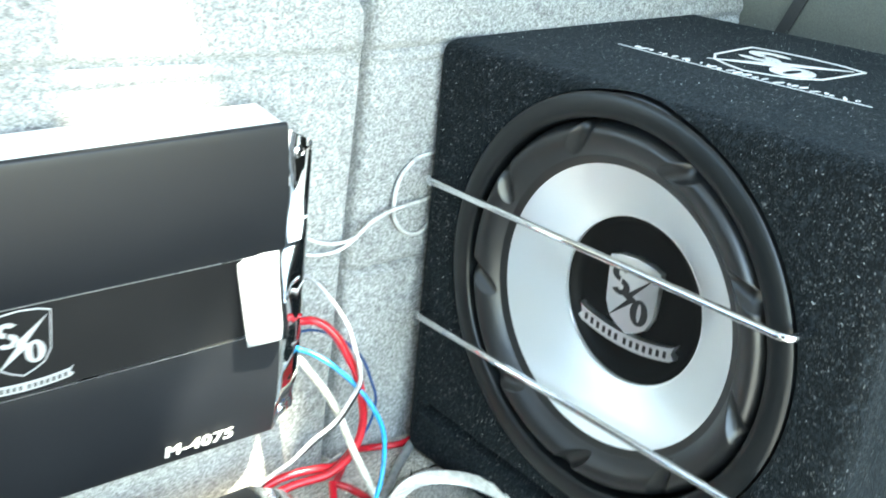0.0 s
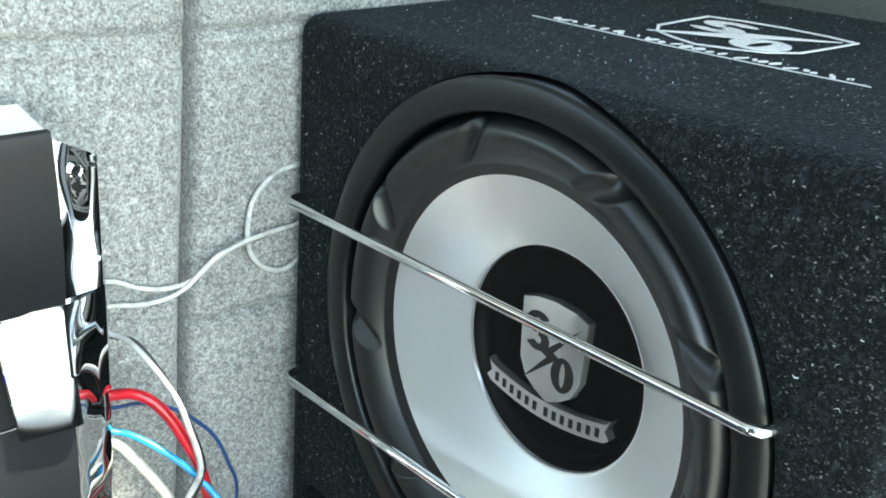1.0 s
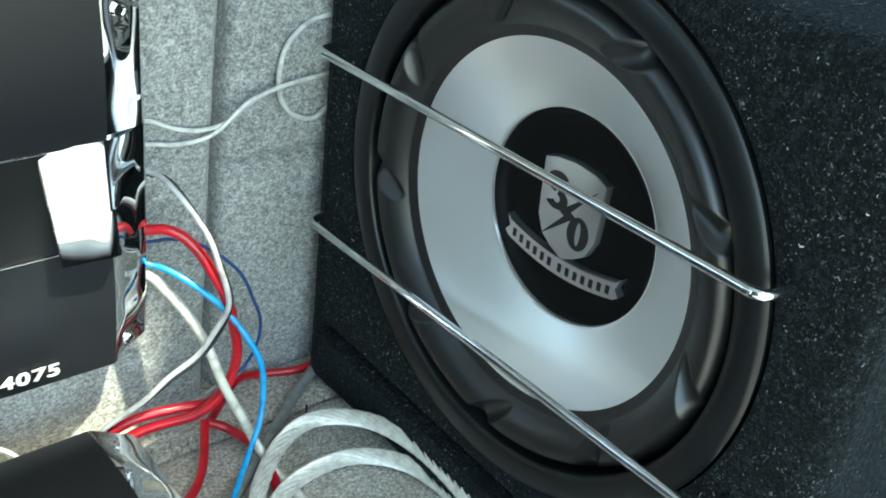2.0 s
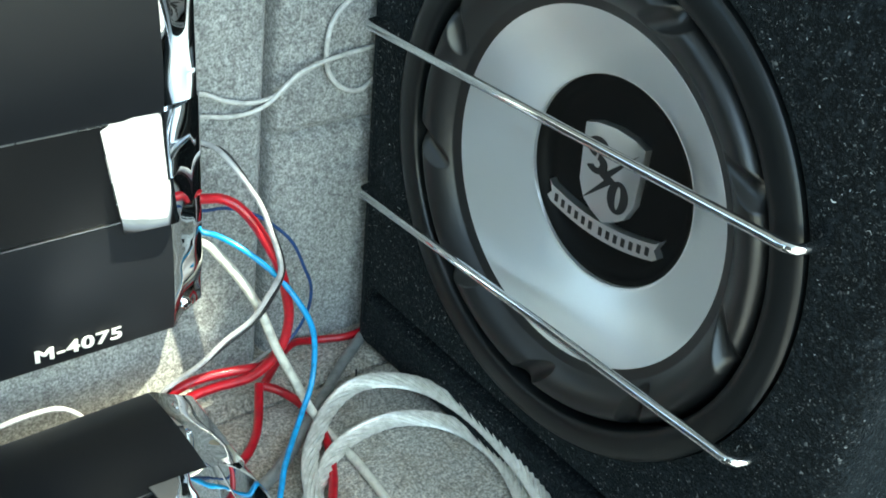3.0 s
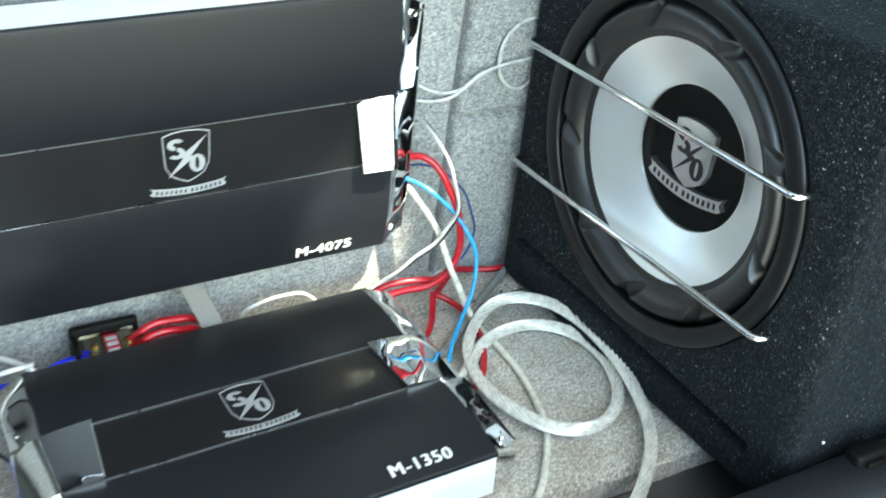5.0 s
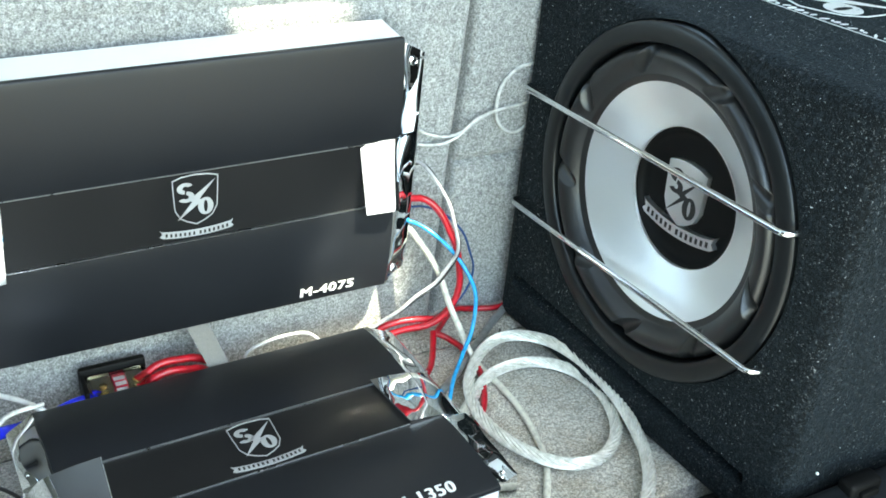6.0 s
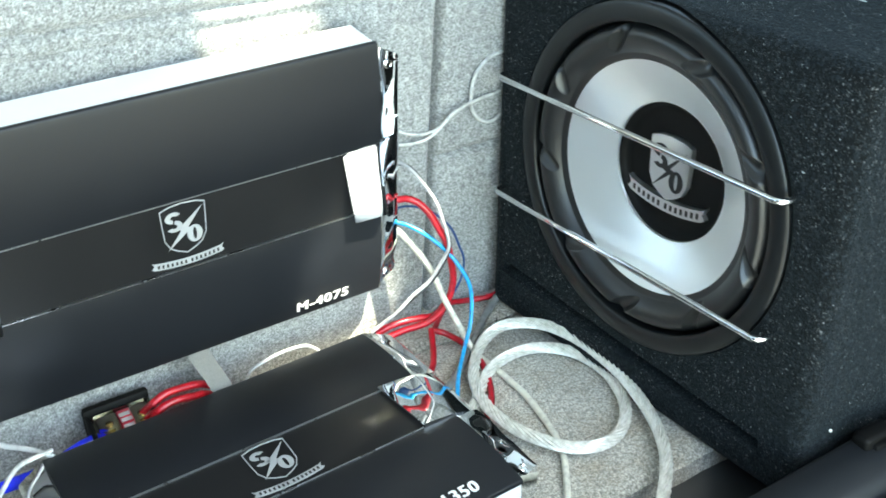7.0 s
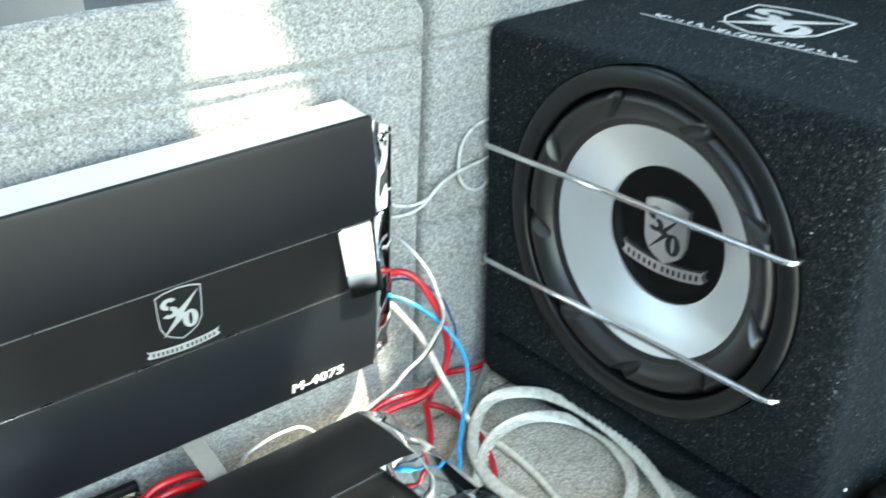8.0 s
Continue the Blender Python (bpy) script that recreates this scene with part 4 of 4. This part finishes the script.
wire("white_wire", [(-0.3, -0.03, 0.01), (-0.29, -0.02, 0.036), (-0.268, -0.02, 0.0455), (-0.246, -0.02, 0.047), (-0.229, -0.021, 0.044), (-0.216, -0.026, 0.03), (-0.21, -0.034, 0.008)], 0.0017, PEARL_WIRE, "white wire looped behind the lower amplifier")
wire("blue_power_cable", [(-0.60, -0.09, 0.03), (-0.55, -0.056, 0.036), (-0.526, -0.046, 0.036), (-0.505, -0.038, 0.030), (-0.475, -0.031, 0.026), (-0.446, -0.029, 0.034), (-0.428, -0.028, 0.034), (-0.42, -0.028, 0.026)], 0.0055, DEEP_BLUE, "shiny deep blue power cable")
wire("blue_power_cable", [(-0.6, -0.22, 0.02), (-0.56, -0.2, 0.03), (-0.53, -0.19, 0.03), (-0.51, -0.21, 0.026), (-0.5, -0.24, 0.02)], 0.0055, DEEP_BLUE, "deep blue power cable at the amplifier end")
wire("white_wire", [(-0.6, 0.0, 0.03), (-0.55, -0.002, 0.05), (-0.517, -0.008, 0.055), (-0.497, -0.02, 0.052), (-0.481, -0.034, 0.05), (-0.466, -0.044, 0.04), (-0.45, -0.05, 0.02)], 0.0022, WHITE_WIRE, "white wire by the amplifier corner")
wire("white_wire", [(-0.47, -0.04, 0.05), (-0.497, -0.052, 0.056), (-0.512, -0.068, 0.055), (-0.529, -0.091, 0.05), (-0.55, -0.12, 0.03)], 0.002, WHITE_WIRE, "white wire bent round the amplifier end")
wire("black_wire", [(-0.58, -0.09, 0.03), (-0.54, -0.1, 0.04), (-0.515, -0.115, 0.036), (-0.5, -0.13, 0.03)], 0.0016, BLACK_WIRE, "thin black wire by the amplifier end")


def fuse_block():
    top = empty("fuse_block", pose(-0.405, -0.018, 0.0))
    part("base", block(-0.024, 0.024, -0.017, 0.017, 0.001, 0.022, 0.002), BLACK_PLASTIC, top)
    part("back_housing", block(-0.031, 0.027, 0.0105, 0.0185, 0.001, 0.051, 0.003), CAP_BLACK, top, "matt black back housing")
    part("side_housing", block(-0.031, -0.0268, -0.017, 0.0104, 0.001, 0.046, 0.0015), CAP_BLACK, top)
    part("terminal", block(-0.021, -0.005, -0.015, 0.010, 0.022, 0.034, 0.0015), DULL_BRASS, top)
    part("terminal", block(0.007, 0.021, -0.015, 0.010, 0.022, 0.034, 0.0015), DULL_BRASS, top)
    part("fuse_label", block(-0.0045, 0.0065, -0.0165, 0.008, 0.024, 0.036, 0.001), RED_LABEL, top, "red fuse with plain pale bars")
    bm = bmesh.new()
    for k in range(3):
        block(-0.0036, 0.0056, -0.0172, -0.0165, 0.0252 + 0.0034 * k, 0.0274 + 0.0034 * k, bm=bm)
        block(-0.0036, 0.0056, -0.0145 + 0.007 * k, -0.0100 + 0.007 * k, 0.036, 0.0364, bm=bm)
    part("label_bars", bm, WHITE_PRINT, top)
    for x in (-0.013, 0.014):
        for z in (0.0275,):
            part("screw", lathe([(0.0034, 0), (0.0034, 0.0015), (0.002, 0.0022), (0, 0.0022)], 14), BRASS, top, "", pose(x, -0.015, z, 90))
        part("screw", lathe([(0.0034, 0), (0.0034, 0.0015), (0.002, 0.0022), (0, 0.0022)], 14), BRASS, top, "", pose(x, -0.003, 0.034))
    cover = part("cover", block(-0.026, 0.026, -0.019, 0.0098, 0.0225, 0.046, 0.004), CLEAR, top, "clear plastic cover")
    cover.visible_shadow = False
    return tagged(top, "fuse block with clear cover and gold screws", "fuse holder")


fuse_block()


def strap():
    top = empty("strap", pose(-0.325, -0.02, 0.0))
    bm = bmesh.new()
    rows = []
    for k in range(20):
        t = k / 19
        x, y, z = -0.014 + 0.034 * t, -0.006 - 0.022 * t * t, 0.097 - 0.096 * t
        rows.append([bm.verts.new((x + dx, y + dy, z)) for dx, dy in ((-0.0095, 0.0), (0.0095, 0.0), (0.0095, -0.0016), (-0.0095, -0.0016))])
    for a, b in zip(rows, rows[1:]):
        for s in range(4):
            bm.faces.new((a[s], a[(s + 1) % 4], b[(s + 1) % 4], b[s]))
    part("webbing", bm, STRAP_GREY, top)
    return tagged(top, "grey webbing strap hanging below the upper amplifier", "strap")


strap()


def boot_latch():
    top = empty("boot_latch", pose(0.078, -0.406, 0.0505))
    part("housing", block(-0.018, 0.016, -0.010, 0.006, -0.003, 0.014, 0.004, 3), CAP_BLACK, top)
    part("tongue", block(-0.010, 0.009, -0.014, -0.008, -0.004, 0.008, 0.002), CAP_BLACK, top)
    part("rivet", lathe([(0.0024, 0), (0.0022, 0.0015), (0, 0.002)], 12), WHITE_PRINT, top, "", pose(0.0175, -0.004, 0.004, 60))
    return tagged(top, "black plastic boot latch on the sill", "latch")


boot_latch()
